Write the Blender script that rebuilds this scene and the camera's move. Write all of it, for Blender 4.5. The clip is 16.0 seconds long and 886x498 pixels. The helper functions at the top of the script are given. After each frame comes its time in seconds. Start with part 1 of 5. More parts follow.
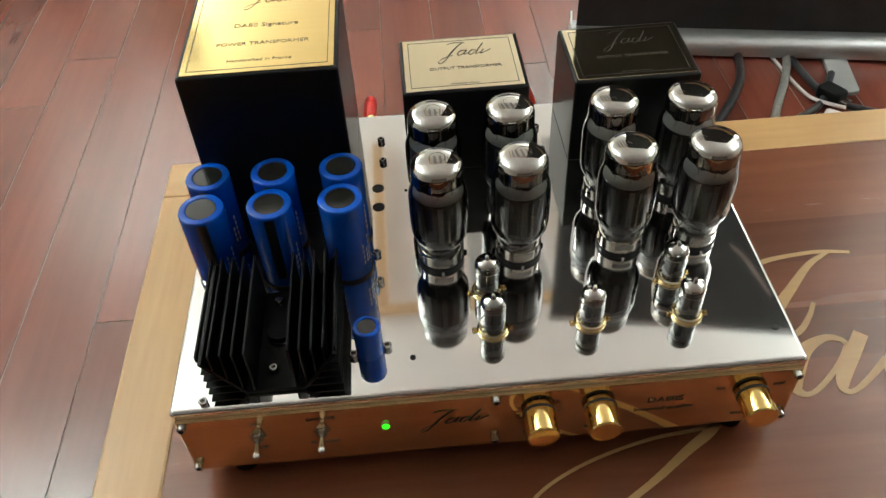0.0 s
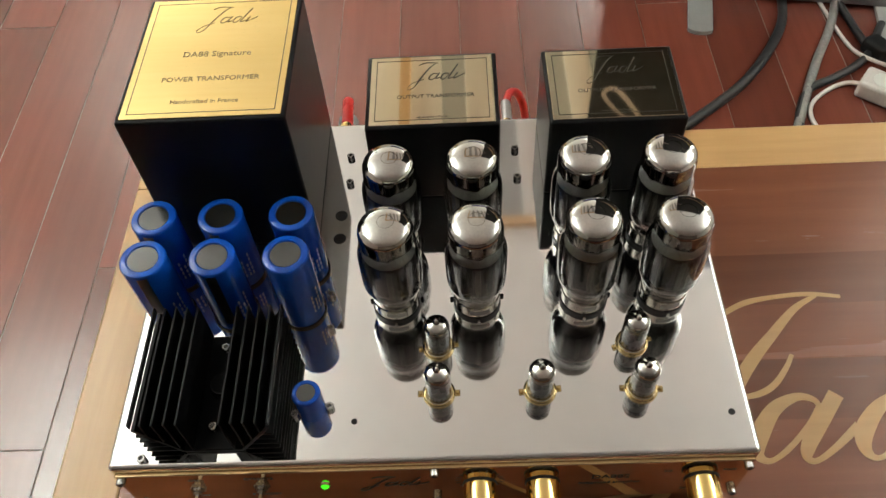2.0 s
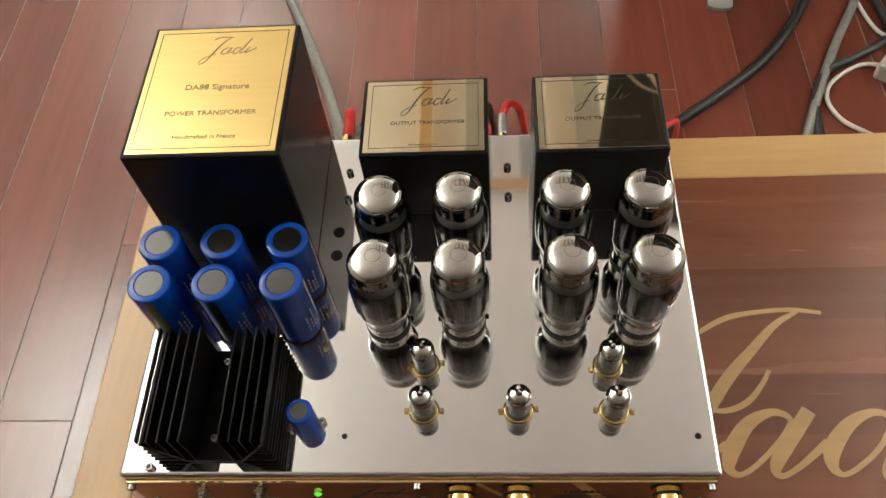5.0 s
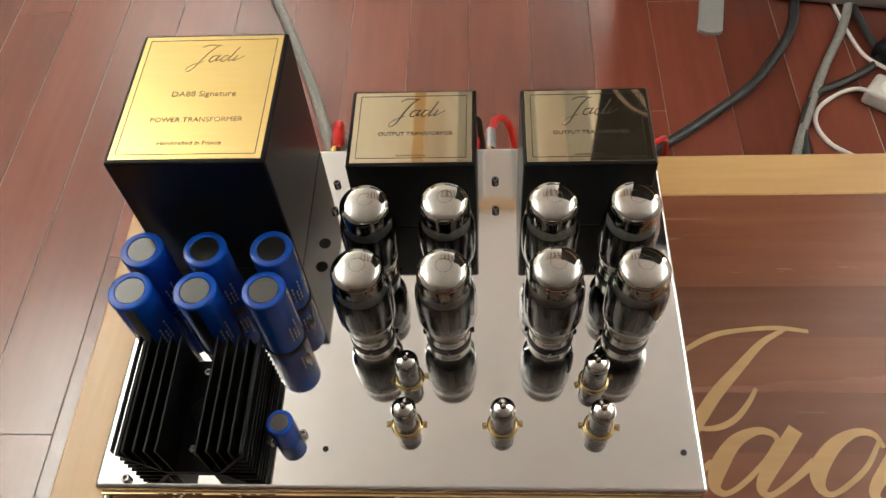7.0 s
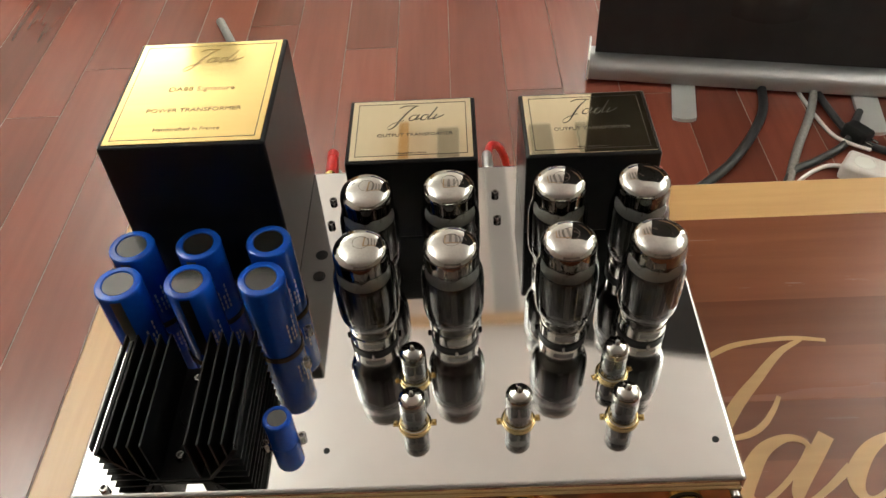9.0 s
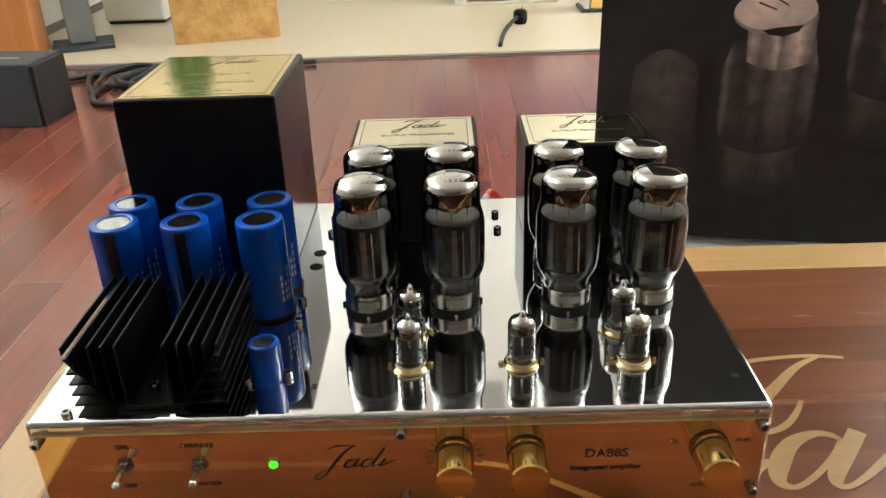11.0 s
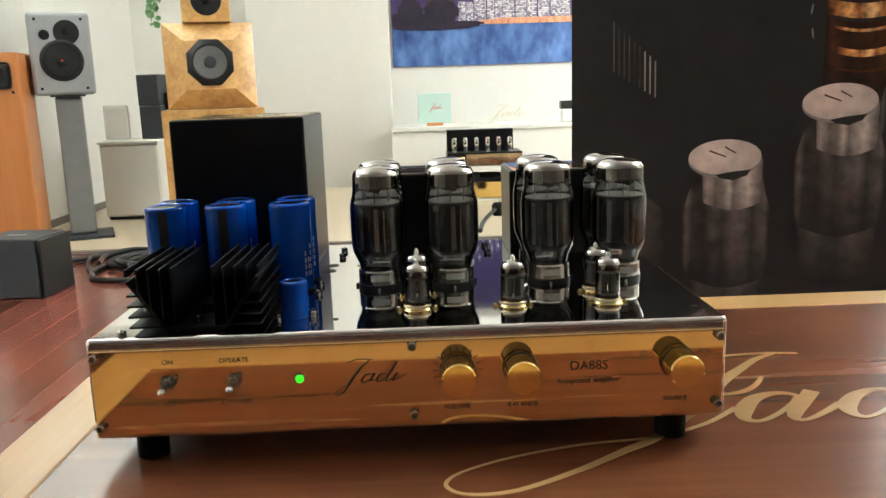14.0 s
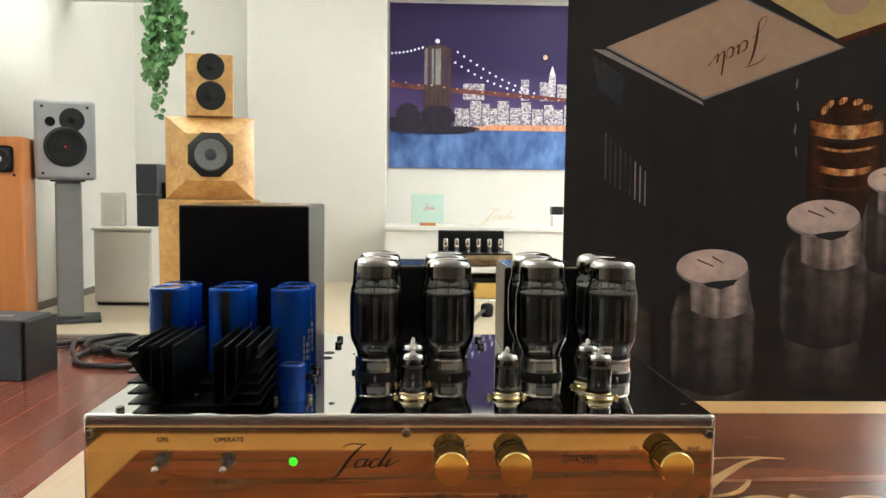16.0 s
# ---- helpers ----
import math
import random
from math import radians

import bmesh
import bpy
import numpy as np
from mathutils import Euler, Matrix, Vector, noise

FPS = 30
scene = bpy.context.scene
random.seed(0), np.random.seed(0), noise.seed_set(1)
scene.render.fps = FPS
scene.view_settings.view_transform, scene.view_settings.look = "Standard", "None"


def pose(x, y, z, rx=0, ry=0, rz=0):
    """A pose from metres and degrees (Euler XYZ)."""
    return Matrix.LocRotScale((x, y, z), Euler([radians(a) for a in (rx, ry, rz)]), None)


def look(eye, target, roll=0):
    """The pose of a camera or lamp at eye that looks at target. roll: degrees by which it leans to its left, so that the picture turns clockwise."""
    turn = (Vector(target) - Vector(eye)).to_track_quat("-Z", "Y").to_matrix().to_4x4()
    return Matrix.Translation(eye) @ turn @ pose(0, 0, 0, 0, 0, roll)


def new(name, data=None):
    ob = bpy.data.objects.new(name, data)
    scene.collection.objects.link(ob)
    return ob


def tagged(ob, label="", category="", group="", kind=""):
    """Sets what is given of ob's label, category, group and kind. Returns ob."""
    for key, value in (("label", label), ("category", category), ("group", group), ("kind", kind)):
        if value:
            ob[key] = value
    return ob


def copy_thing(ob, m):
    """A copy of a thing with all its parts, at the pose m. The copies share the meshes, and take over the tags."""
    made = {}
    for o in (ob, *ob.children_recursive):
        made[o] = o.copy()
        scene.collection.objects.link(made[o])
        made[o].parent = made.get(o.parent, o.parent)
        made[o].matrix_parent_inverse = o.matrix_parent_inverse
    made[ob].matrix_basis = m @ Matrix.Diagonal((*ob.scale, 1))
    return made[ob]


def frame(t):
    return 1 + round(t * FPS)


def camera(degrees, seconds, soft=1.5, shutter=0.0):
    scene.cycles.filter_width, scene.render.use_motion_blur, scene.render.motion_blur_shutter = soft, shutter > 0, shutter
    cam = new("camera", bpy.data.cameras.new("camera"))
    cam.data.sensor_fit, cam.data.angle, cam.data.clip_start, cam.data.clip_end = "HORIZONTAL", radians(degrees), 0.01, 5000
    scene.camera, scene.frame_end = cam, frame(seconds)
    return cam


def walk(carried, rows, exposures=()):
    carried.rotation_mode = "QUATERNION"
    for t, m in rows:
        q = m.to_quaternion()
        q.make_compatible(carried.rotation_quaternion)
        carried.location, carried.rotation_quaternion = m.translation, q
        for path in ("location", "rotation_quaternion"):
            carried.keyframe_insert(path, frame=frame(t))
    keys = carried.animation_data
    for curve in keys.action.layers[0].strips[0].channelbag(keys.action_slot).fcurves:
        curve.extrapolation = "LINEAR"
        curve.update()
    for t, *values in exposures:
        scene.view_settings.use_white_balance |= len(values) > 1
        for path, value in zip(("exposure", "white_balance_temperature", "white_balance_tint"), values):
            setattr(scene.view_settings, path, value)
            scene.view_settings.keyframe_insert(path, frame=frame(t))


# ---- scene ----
cam = camera(57.4, 16.0)
PATH = [
    (0, (-0.048, -0.358, 0.626), (0.011, 1.038, -0.805), -3.0),
    (0.5, (-0.057, -0.329, 0.663), (0.034, 1.02, -0.81), -2.1),
    (1, (-0.049, -0.308, 0.675), (0.054, 0.987, -0.846), -0.9),
    (1.5, (-0.01, -0.274, 0.683), (0.042, 0.972, -0.881), -1.2),
    (2, (0.033, -0.234, 0.693), (-0.025, 0.949, -0.918), -4.3),
    (2.5, (0.057, -0.216, 0.714), (-0.08, 0.914, -0.93), -8.0),
    (3, (0.066, -0.205, 0.732), (-0.079, 0.901, -0.928), -8.7),
    (3.5, (0.07, -0.199, 0.747), (-0.079, 0.869, -0.937), -8.9),
    (4, (0.073, -0.195, 0.76), (-0.077, 0.874, -0.924), -8.6),
    (6.5, (0.072, -0.202, 0.756), (-0.04, 0.888, -0.917), -5.4),
    (7, (0.077, -0.202, 0.75), (-0.036, 0.915, -0.906), -5.2),
    (7.5, (0.086, -0.203, 0.735), (-0.041, 0.953, -0.892), -5.3),
    (8, (0.078, -0.211, 0.719), (-0.037, 1.023, -0.851), -4.9),
    (8.5, (0.066, -0.231, 0.676), (-0.019, 1.103, -0.811), -4.4),
    (9, (0.049, -0.287, 0.648), (0.002, 1.108, -0.784), -3.6),
    (9.5, (0.038, -0.305, 0.613), (0.005, 1.145, -0.763), -3.1),
    (9.7, (0.047, -0.308, 0.593), (0.023, 1.172, -0.752), -2.8),
    (11.8, (0.023, -0.586, 0.396), (0.005, 1.304, -0.258), -1.5),
    (12, (0.018, -0.632, 0.402), (0.011, 1.265, -0.232), -1.6),
    (12.5, (0.013, -0.709, 0.395), (0.033, 1.205, -0.183), -1.3),
    (13, (0.012, -0.684, 0.356), (0.051, 1.262, -0.103), -0.8),
    (13.5, (0.012, -0.656, 0.31), (0.054, 1.305, -0.081), -1.0),
    (14, (0.015, -0.604, 0.285), (0.059, 1.357, -0.105), -1.8),
    (14.5, (0.006, -0.591, 0.279), (0.044, 1.377, -0.074), -0.7),
    (15, (0.001, -0.606, 0.276), (0.053, 1.373, -0.011), 0.6),
    (15.5, (0.003, -0.621, 0.279), (0.077, 1.367, 0.067), 0.8),
    (16, (0.005, -0.627, 0.28), (0.082, 1.366, 0.135), 0.7),
]
walk(cam, [(t, look(eye, target, roll)) for t, eye, target, roll in PATH],
     exposures=[(0, -0.06, 6300, 7), (2, -0.12, 6600, 11), (3.5, -0.18, 6850, 14), (8, -0.14, 6850, 14), (9.7, -0.04, 6700, 12), (12, 0.26, 6200, 6), (16, 0.15, 6350, 8)])

# ---- light ----
world = bpy.data.worlds.new("world")
scene.world = world
world.use_nodes = True
world.node_tree.nodes["Background"].inputs[0].default_value = (1.0, 0.96, 0.9, 1)
world.node_tree.nodes["Background"].inputs[1].default_value = 0.3

FLOOR, CEIL = -0.51, 2.3
PLATE = 0.103           # top of the amplifier's chassis above the table


def area_lamp(name, m, sx, sy, watts, color):
    d = bpy.data.lights.new(name, "AREA")
    d.shape, d.size, d.size_y, d.energy, d.color = "RECTANGLE", sx, sy, watts, color
    ob = new(name, d)
    ob.matrix_world = m
    return ob


# unseen suspended lamps, added to brighten walls, ceiling and floor
FILL_LAMPS = [(-2.0, 1.2, 1.72, 90, 1.65), (2.75, 1.2, 1.72, 90, 1.9), (-1.75, 4.15, 1.60, 90, 0.74), (1.6, 5.2, 1.98, 0, 0.45)]
WARM = (0.935, 1.0, 0.955)
for lx, ly, lz, turn, power in FILL_LAMPS:
    area_lamp("fill_down", pose(lx, ly, lz - 0.022, 0, 0, turn), 1.15, 0.16, 3 * power, WARM)
    area_lamp("fill_up", pose(lx, ly, lz + 0.022, 180, 0, turn), 1.15, 0.16, 60 * power, WARM)
area_lamp("window_lamp", look((3.36, 4.2, 1.25), (0, 2.6, 0.5)), 2.4, 1.75, 110, (0.95, 1.0, 0.975))

# ---- materials ----


class Nodes:
    def __init__(self, name):
        self.m = bpy.data.materials.new(name)
        self.m.use_nodes = True
        self.t = self.m.node_tree
        self.b = self.t.nodes["Principled BSDF"]

    def add(self, kind, **values):
        n = self.t.nodes.new(kind)
        for k, v in values.items():
            n.inputs[k].default_value = v
        return n

    def link(self, a, b):
        self.t.links.new(a, b)


def ramp(n, fac, stops):
    r = n.add("ShaderNodeValToRGB")
    e = r.color_ramp.elements
    while len(e) < len(stops):
        e.new(0.5)
    for s, (p, c) in zip(e, stops):
        s.position, s.color = p, (*c, 1)
    n.link(fac, r.inputs[0])
    return r.outputs[0]


def surface(name, c1, c2=None, rough=0.5, metal=0.0, scale=20.0, stretch=(1, 1, 1), bump=0.05, rough_var=0.1, coat=0.0, vary=0.0, fine=8.0, spec=0.5, span=(0.3, 0.7)):
    """Two scales of noise between two colours, with a fine relief; vary: change from piece to piece."""
    n = Nodes(name)
    c2 = c2 or tuple(v * 0.8 for v in c1)
    pos = n.add("ShaderNodeTexCoord")
    mp = n.add("ShaderNodeMapping")
    mp.inputs["Scale"].default_value = stretch
    n.link(pos.outputs["Object"], mp.inputs[0])
    big = n.add("ShaderNodeTexNoise", Scale=scale, Detail=6.0, Roughness=0.6)
    small = n.add("ShaderNodeTexNoise", Scale=scale * fine, Detail=3.0)
    vec = mp.outputs[0]
    if vary:
        info = n.add("ShaderNodeObjectInfo")
        off = n.add("ShaderNodeVectorMath")
        off.operation = "MULTIPLY_ADD"
        off.inputs[1].default_value = (37, 19, 11)
        n.link(info.outputs["Random"], off.inputs[0])
        n.link(mp.outputs[0], off.inputs[2])
        vec = off.outputs[0]
    n.link(vec, big.inputs["Vector"])
    n.link(vec, small.inputs["Vector"])
    mix = n.add("ShaderNodeMath")
    mix.operation = "MULTIPLY_ADD"
    mix.inputs[1].default_value = 0.35
    n.link(small.outputs[0], mix.inputs[0])
    scl = n.add("ShaderNodeMath")
    scl.operation = "MULTIPLY"
    scl.inputs[1].default_value = 0.65
    n.link(big.outputs[0], scl.inputs[0])
    n.link(scl.outputs[0], mix.inputs[2])
    col = ramp(n, mix.outputs[0], [(span[0], c2), (span[1], c1)])
    if vary:
        hsv = n.add("ShaderNodeHueSaturation")
        rng = n.add("ShaderNodeMapRange")
        rng.inputs[3].default_value, rng.inputs[4].default_value = 1 - vary, 1 + vary
        n.link(info.outputs["Random"], rng.inputs[0])
        n.link(rng.outputs[0], hsv.inputs["Value"])
        n.link(col, hsv.inputs["Color"])
        col = hsv.outputs[0]
    n.link(col, n.b.inputs["Base Color"])
    rr = n.add("ShaderNodeMapRange")
    rr.inputs[3].default_value, rr.inputs[4].default_value = max(rough - rough_var, 0.0), rough + rough_var
    n.link(big.outputs[0], rr.inputs[0])
    n.link(rr.outputs[0], n.b.inputs["Roughness"])
    n.b.inputs["Metallic"].default_value = metal
    n.b.inputs["Specular IOR Level"].default_value = spec
    n.b.inputs["Coat Weight"].default_value = coat
    n.b.inputs["Coat Roughness"].default_value = 0.12
    if bump:
        bp = n.add("ShaderNodeBump", Strength=bump, Distance=0.002)
        n.link(mix.outputs[0], bp.inputs["Height"])
        n.link(bp.outputs[0], n.b.inputs["Normal"])
    return n.m


def glow(name, color, strength):
    n = Nodes(name)
    n.b.inputs["Base Color"].default_value = (*color, 1)
    n.b.inputs["Emission Color"].default_value = (*color, 1)
    n.b.inputs["Emission Strength"].default_value = strength
    return n.m


def clear_glass(name, tint=(1, 1, 1), gain=1.0):
    n = Nodes(name)
    out = n.t.nodes["Material Output"]
    tr = n.add("ShaderNodeBsdfTransparent", Color=(*tint, 1))
    gl = n.add("ShaderNodeBsdfGlossy", Roughness=0.01)
    fr = n.add("ShaderNodeFresnel", IOR=1.5)
    mul = n.add("ShaderNodeMath")
    mul.operation, mul.use_clamp = "MULTIPLY", True
    mul.inputs[1].default_value = gain
    mix = n.add("ShaderNodeMixShader")
    n.link(fr.outputs[0], mul.inputs[0])
    n.link(mul.outputs[0], mix.inputs[0])
    n.link(tr.outputs[0], mix.inputs[1])
    n.link(gl.outputs[0], mix.inputs[2])
    n.link(mix.outputs[0], out.inputs[0])
    return n.m


M = {}
M["chrome"] = surface("polished_steel", (0.86, 0.86, 0.855), (0.83, 0.83, 0.825), 0.045, 1, 6, bump=0.0, rough_var=0.015)
M["brass"] = surface("polished_brass", (0.82, 0.61, 0.34), (0.77, 0.56, 0.30), 0.045, 1, 8, bump=0.0, rough_var=0.025)
M["knob"] = surface("gilt_brass", (0.92, 0.68, 0.27), (0.88, 0.62, 0.22), 0.08, 1, 40, bump=0.01, rough_var=0.03)
M["gold_plate"] = surface("brushed_gold", (0.93, 0.70, 0.30), (0.88, 0.64, 0.25), 0.085, 1, 30, (0.05, 1, 1), 0.01, 0.04)
M["champagne_plate"] = surface("polished_champagne", (0.86, 0.77, 0.55), (0.82, 0.73, 0.51), 0.03, 1, 20, (1, 0.1, 1), 0.0, 0.015)
M["black_lacquer"] = surface("black_lacquer", (0.010, 0.010, 0.011), (0.006, 0.006, 0.007), 0.30, 0, 60, bump=0.0, rough_var=0.02, spec=0.2)
M["black_metal"] = surface("black_anodised", (0.006, 0.006, 0.007), (0.004, 0.004, 0.004), 0.45, 0.0, 80, bump=0.05, spec=0.16)
M["black_plastic"] = surface("black_plastic", (0.012, 0.012, 0.012), (0.007, 0.007, 0.007), 0.4, 0, 50, bump=0.02)
M["thin_ink"] = surface("thin_print", (0.26, 0.175, 0.075), (0.18, 0.12, 0.05), 0.4, 0, 300, bump=0.0)
M["ink"] = surface("dark_print", (0.03, 0.025, 0.015), (0.02, 0.016, 0.01), 0.4, 0, 300, bump=0.0)
M["blue"] = surface("blue_sleeve", (0.002, 0.070, 0.42), (0.0015, 0.050, 0.33), 0.20, 0, 40, bump=0.02, spec=0.35)
M["pale_gilt"] = surface("pale_gilt", (0.74, 0.58, 0.30), (0.62, 0.46, 0.22), 0.16, 1, 60, bump=0.01)
M["cap_top"] = surface("black_phenolic", (0.016, 0.014, 0.012), (0.010, 0.009, 0.008), 0.16, 0, 120, bump=0.03, spec=0.9)
M["pale_print"] = surface("pale_print", (0.45, 0.5, 0.62), (0.3, 0.34, 0.42), 0.5, 0, 300, bump=0.0)
M["getter"] = surface("getter_mirror", (0.66, 0.65, 0.62), (0.50, 0.49, 0.47), 0.03, 1, 60, bump=0.0, rough_var=0.02)
M["getter_edge"] = surface("getter_smoke", (0.34, 0.32, 0.29), (0.13, 0.115, 0.10), 0.04, 1, 90, (1, 1, 0.35), bump=0.0, rough_var=0.02)
M["ceramic"] = surface("white_ceramic", (0.72, 0.68, 0.58), (0.60, 0.56, 0.47), 0.35, 0, 90, bump=0.02)
M["anode"] = surface("grey_anode", (0.022, 0.022, 0.023), (0.012, 0.012, 0.013), 0.45, 0.5, 80, bump=0.05)
M["base_metal"] = surface("nickel_base", (0.62, 0.60, 0.56), (0.5, 0.48, 0.44), 0.16, 1, 60, bump=0.02)
M["wire"] = surface("bright_wire", (0.7, 0.68, 0.64), None, 0.25, 1, 100, bump=0.0)
M["glass"] = clear_glass("tube_glass", (0.95, 0.95, 0.94), 2.1)
M["plate_grey"] = surface("grey_plate_metal", (0.19, 0.185, 0.18), (0.10, 0.098, 0.095), 0.4, 0.6, 90, bump=0.02)
M["screw"] = surface("screw_steel", (0.5, 0.49, 0.47), (0.35, 0.34, 0.33), 0.25, 1, 200, bump=0.03)
M["led"] = glow("green_lamp", (0.06, 1.0, 0.02), 1.1)
M["mica"] = surface("mica", (0.5, 0.5, 0.48), None, 0.3, 0, 90, bump=0)


def wood(name, c1, c2, axis, rough, coat, vary, scale=5.0):
    s = [9.0, 9.0, 9.0]
    s[axis] = 0.55
    return surface(name, c1, c2, rough, 0, scale, tuple(s), 0.0, 0.012, coat, vary, 3.0)


M["floor_wood"] = wood("merbau_planks", (0.180, 0.047, 0.029), (0.130, 0.033, 0.021), 1, 0.20, 0.0, 0.22, 2.2)
M["floor_wood"].node_tree.nodes["Principled BSDF"].inputs["Specular IOR Level"].default_value = 0.8


def worn_mahogany():
    """Streaked red-brown boards under old varnish, with pale nicks."""
    m = wood("mahogany", (0.212, 0.070, 0.032), (0.148, 0.047, 0.022), 0, 0.27, 0.3, 0.19, 3.2)
    t = m.node_tree
    b = t.nodes["Principled BSDF"]
    base = b.inputs["Base Color"].links[0].from_socket
    tc = t.nodes.new("ShaderNodeTexCoord")
    spots = t.nodes.new("ShaderNodeTexVoronoi")
    spots.inputs["Scale"].default_value = 9.0
    near = t.nodes.new("ShaderNodeMath")
    near.operation = "LESS_THAN"
    near.inputs[1].default_value = 0.022
    dents = t.nodes.new("ShaderNodeMix")
    dents.data_type = "RGBA"
    dents.inputs["B"].default_value = (0.42, 0.27, 0.18, 1)
    t.links.new(tc.outputs["Object"], spots.inputs["Vector"])
    t.links.new(spots.outputs["Distance"], near.inputs[0])
    t.links.new(near.outputs[0], dents.inputs["Factor"])
    t.links.new(base, dents.inputs["A"])
    t.links.new(dents.outputs["Result"], b.inputs["Base Color"])
    return m


M["table_wood"] = worn_mahogany()
M["maple_x"] = wood("pale_edging_along", (0.56, 0.34, 0.145), (0.45, 0.26, 0.10), 0, 0.35, 0.25, 0.0)
M["maple_y"] = wood("pale_edging_across", (0.56, 0.34, 0.145), (0.45, 0.26, 0.10), 1, 0.35, 0.25, 0.0)
# unseen south wall: the dim end behind the camera is put into its colour
M["south"] = surface("dim_room_wall", (0.25, 0.22, 0.195), (0.20, 0.175, 0.155), 0.8, 0, 3)
M["joint"] = surface("joint_filler", (0.27, 0.175, 0.135), (0.13, 0.08, 0.06), 0.7, 0, 30)
M["wall"] = surface("white_wall", (0.72, 0.70, 0.66), (0.68, 0.66, 0.615), 0.75, 0, 3, bump=0.03)
M["ceil"] = surface("ceiling_paint", (0.82, 0.81, 0.78), (0.79, 0.78, 0.75), 0.8, 0, 3, bump=0.03)
M["white"] = surface("white_lacquer", (0.80, 0.79, 0.75), (0.77, 0.75, 0.70), 0.4, 0, 5, bump=0.02)
M["beige_floor"] = surface("beige_vinyl", (0.56, 0.47, 0.34), (0.50, 0.41, 0.29), 0.32, 0, 2.5, bump=0.02)
M["burl"] = surface("poplar_burl", (0.66, 0.40, 0.145), (0.43, 0.21, 0.062), 0.35, 0, 9, (1, 1, 1), 0.04, 0.08, 0.3, 0.05, 4.5, span=(0.33, 0.60))
M["cherry"] = wood("orange_cherry", (0.56, 0.21, 0.06), (0.46, 0.16, 0.045), 2, 0.4, 0.2, 0.0, 3.0)
M["grey_paint"] = surface("grey_paint", (0.30, 0.31, 0.32), (0.26, 0.27, 0.28), 0.5, 0, 60, bump=0.1)
M["stand_grey"] = surface("grey_stand", (0.25, 0.26, 0.26), (0.20, 0.21, 0.21), 0.45, 0.2, 15, bump=0.03)
M["dark_grey"] = surface("dark_grey_cabinet", (0.052, 0.056, 0.064), (0.038, 0.042, 0.048), 0.5, 0, 30, bump=0.05, spec=0.3)
M["cone"] = surface("speaker_cone", (0.020, 0.020, 0.021), (0.013, 0.013, 0.013), 0.6, 0, 60, bump=0.05, spec=0.15)
M["cone_grey"] = surface("paper_cone", (0.17, 0.17, 0.165), (0.12, 0.12, 0.118), 0.7, 0, 60, bump=0.05, spec=0.15)
M["rubber"] = surface("rubber", (0.008, 0.008, 0.008), None, 0.6, 0, 60, spec=0.15)
M["banner"] = surface("banner_print", (0.034, 0.031, 0.030), (0.014, 0.013, 0.013), 0.45, 0, 1.8, bump=0.0, spec=0.4)
M["alu"] = surface("satin_aluminium", (0.47, 0.465, 0.47), (0.40, 0.395, 0.40), 0.42, 1, 60, (0.05, 1, 1), 0.0)
M["foot_alu"] = surface("grey_steel_foot", (0.50, 0.50, 0.49), (0.44, 0.44, 0.43), 0.35, 0.4, 30)
M["cable_black"] = surface("black_cable", (0.02, 0.021, 0.023), (0.012, 0.012, 0.013), 0.5, 0, 120)
M["cable_grey"] = surface("braided_grey", (0.30, 0.29, 0.27), (0.13, 0.125, 0.115), 0.55, 0.1, 160, bump=0.4)
M["cable_white"] = surface("white_cable", (0.75, 0.70, 0.66), None, 0.4, 0, 40)
M["red"] = surface("red_plastic", (0.65, 0.02, 0.015), (0.5, 0.012, 0.01), 0.35, 0, 60)
M["teal"] = surface("teal_glass", (0.55, 0.72, 0.66), (0.48, 0.66, 0.60), 0.2, 0, 6, bump=0)
M["leaf"] = surface("ivy_leaf", (0.12, 0.27, 0.09), (0.05, 0.15, 0.04), 0.5, 0, 30, bump=0.1)
M["ceiling_wood"] = wood("ceiling_oak", (0.62, 0.42, 0.24), (0.52, 0.34, 0.18), 0, 0.4, 0.1, 0.0)
M["slat_grey"] = surface("grey_slat_paint", (0.38, 0.38, 0.37), (0.33, 0.33, 0.32), 0.5, 0, 8)
M["stem"] = surface("ivy_stem", (0.06, 0.09, 0.03), None, 0.6, 0, 40)
M["lamp"] = glow("fill_lamp_diffuser", (1.0, 0.98, 0.94), 0.7)
M["skirting"] = surface("grey_skirting", (0.16, 0.14, 0.12), None, 0.5, 0, 10)

# ---- mesh helpers ----


def finish(bm, angle=0.7):
    bm.normal_update()
    for f in bm.faces:
        f.smooth = True
    for e in bm.edges:
        e.smooth = False
        if len(e.link_faces) == 2 and e.calc_face_angle(0) < angle:
            a, b = sorted(f.calc_area() for f in e.link_faces)
            e.smooth = b < 5 * a or e.calc_face_angle(0) < 0.02
    return bm


def mesh_of(name, bm, material):
    me = bpy.data.meshes.new(name)
    bm.to_mesh(me)
    bm.free()
    me.materials.append(material)
    return me


def part(name, bm, material, parent=None, label="", at=None):
    """One mesh object under a thing or a part."""
    me = bm if isinstance(bm, bpy.types.Mesh) else mesh_of(name, finish(bm), material)
    ob = new(name, me)
    if parent:
        ob.parent = parent
    if at is not None:
        ob.matrix_basis = at
    if label:
        ob["label"] = label
    return ob


def thing(name, x, y, z, label, category, group="", rz=0.0):
    ob = new(name)
    ob.empty_display_size = 0.05
    ob.matrix_basis = pose(x, y, z, 0, 0, rz)
    return tagged(ob, label, category, group)


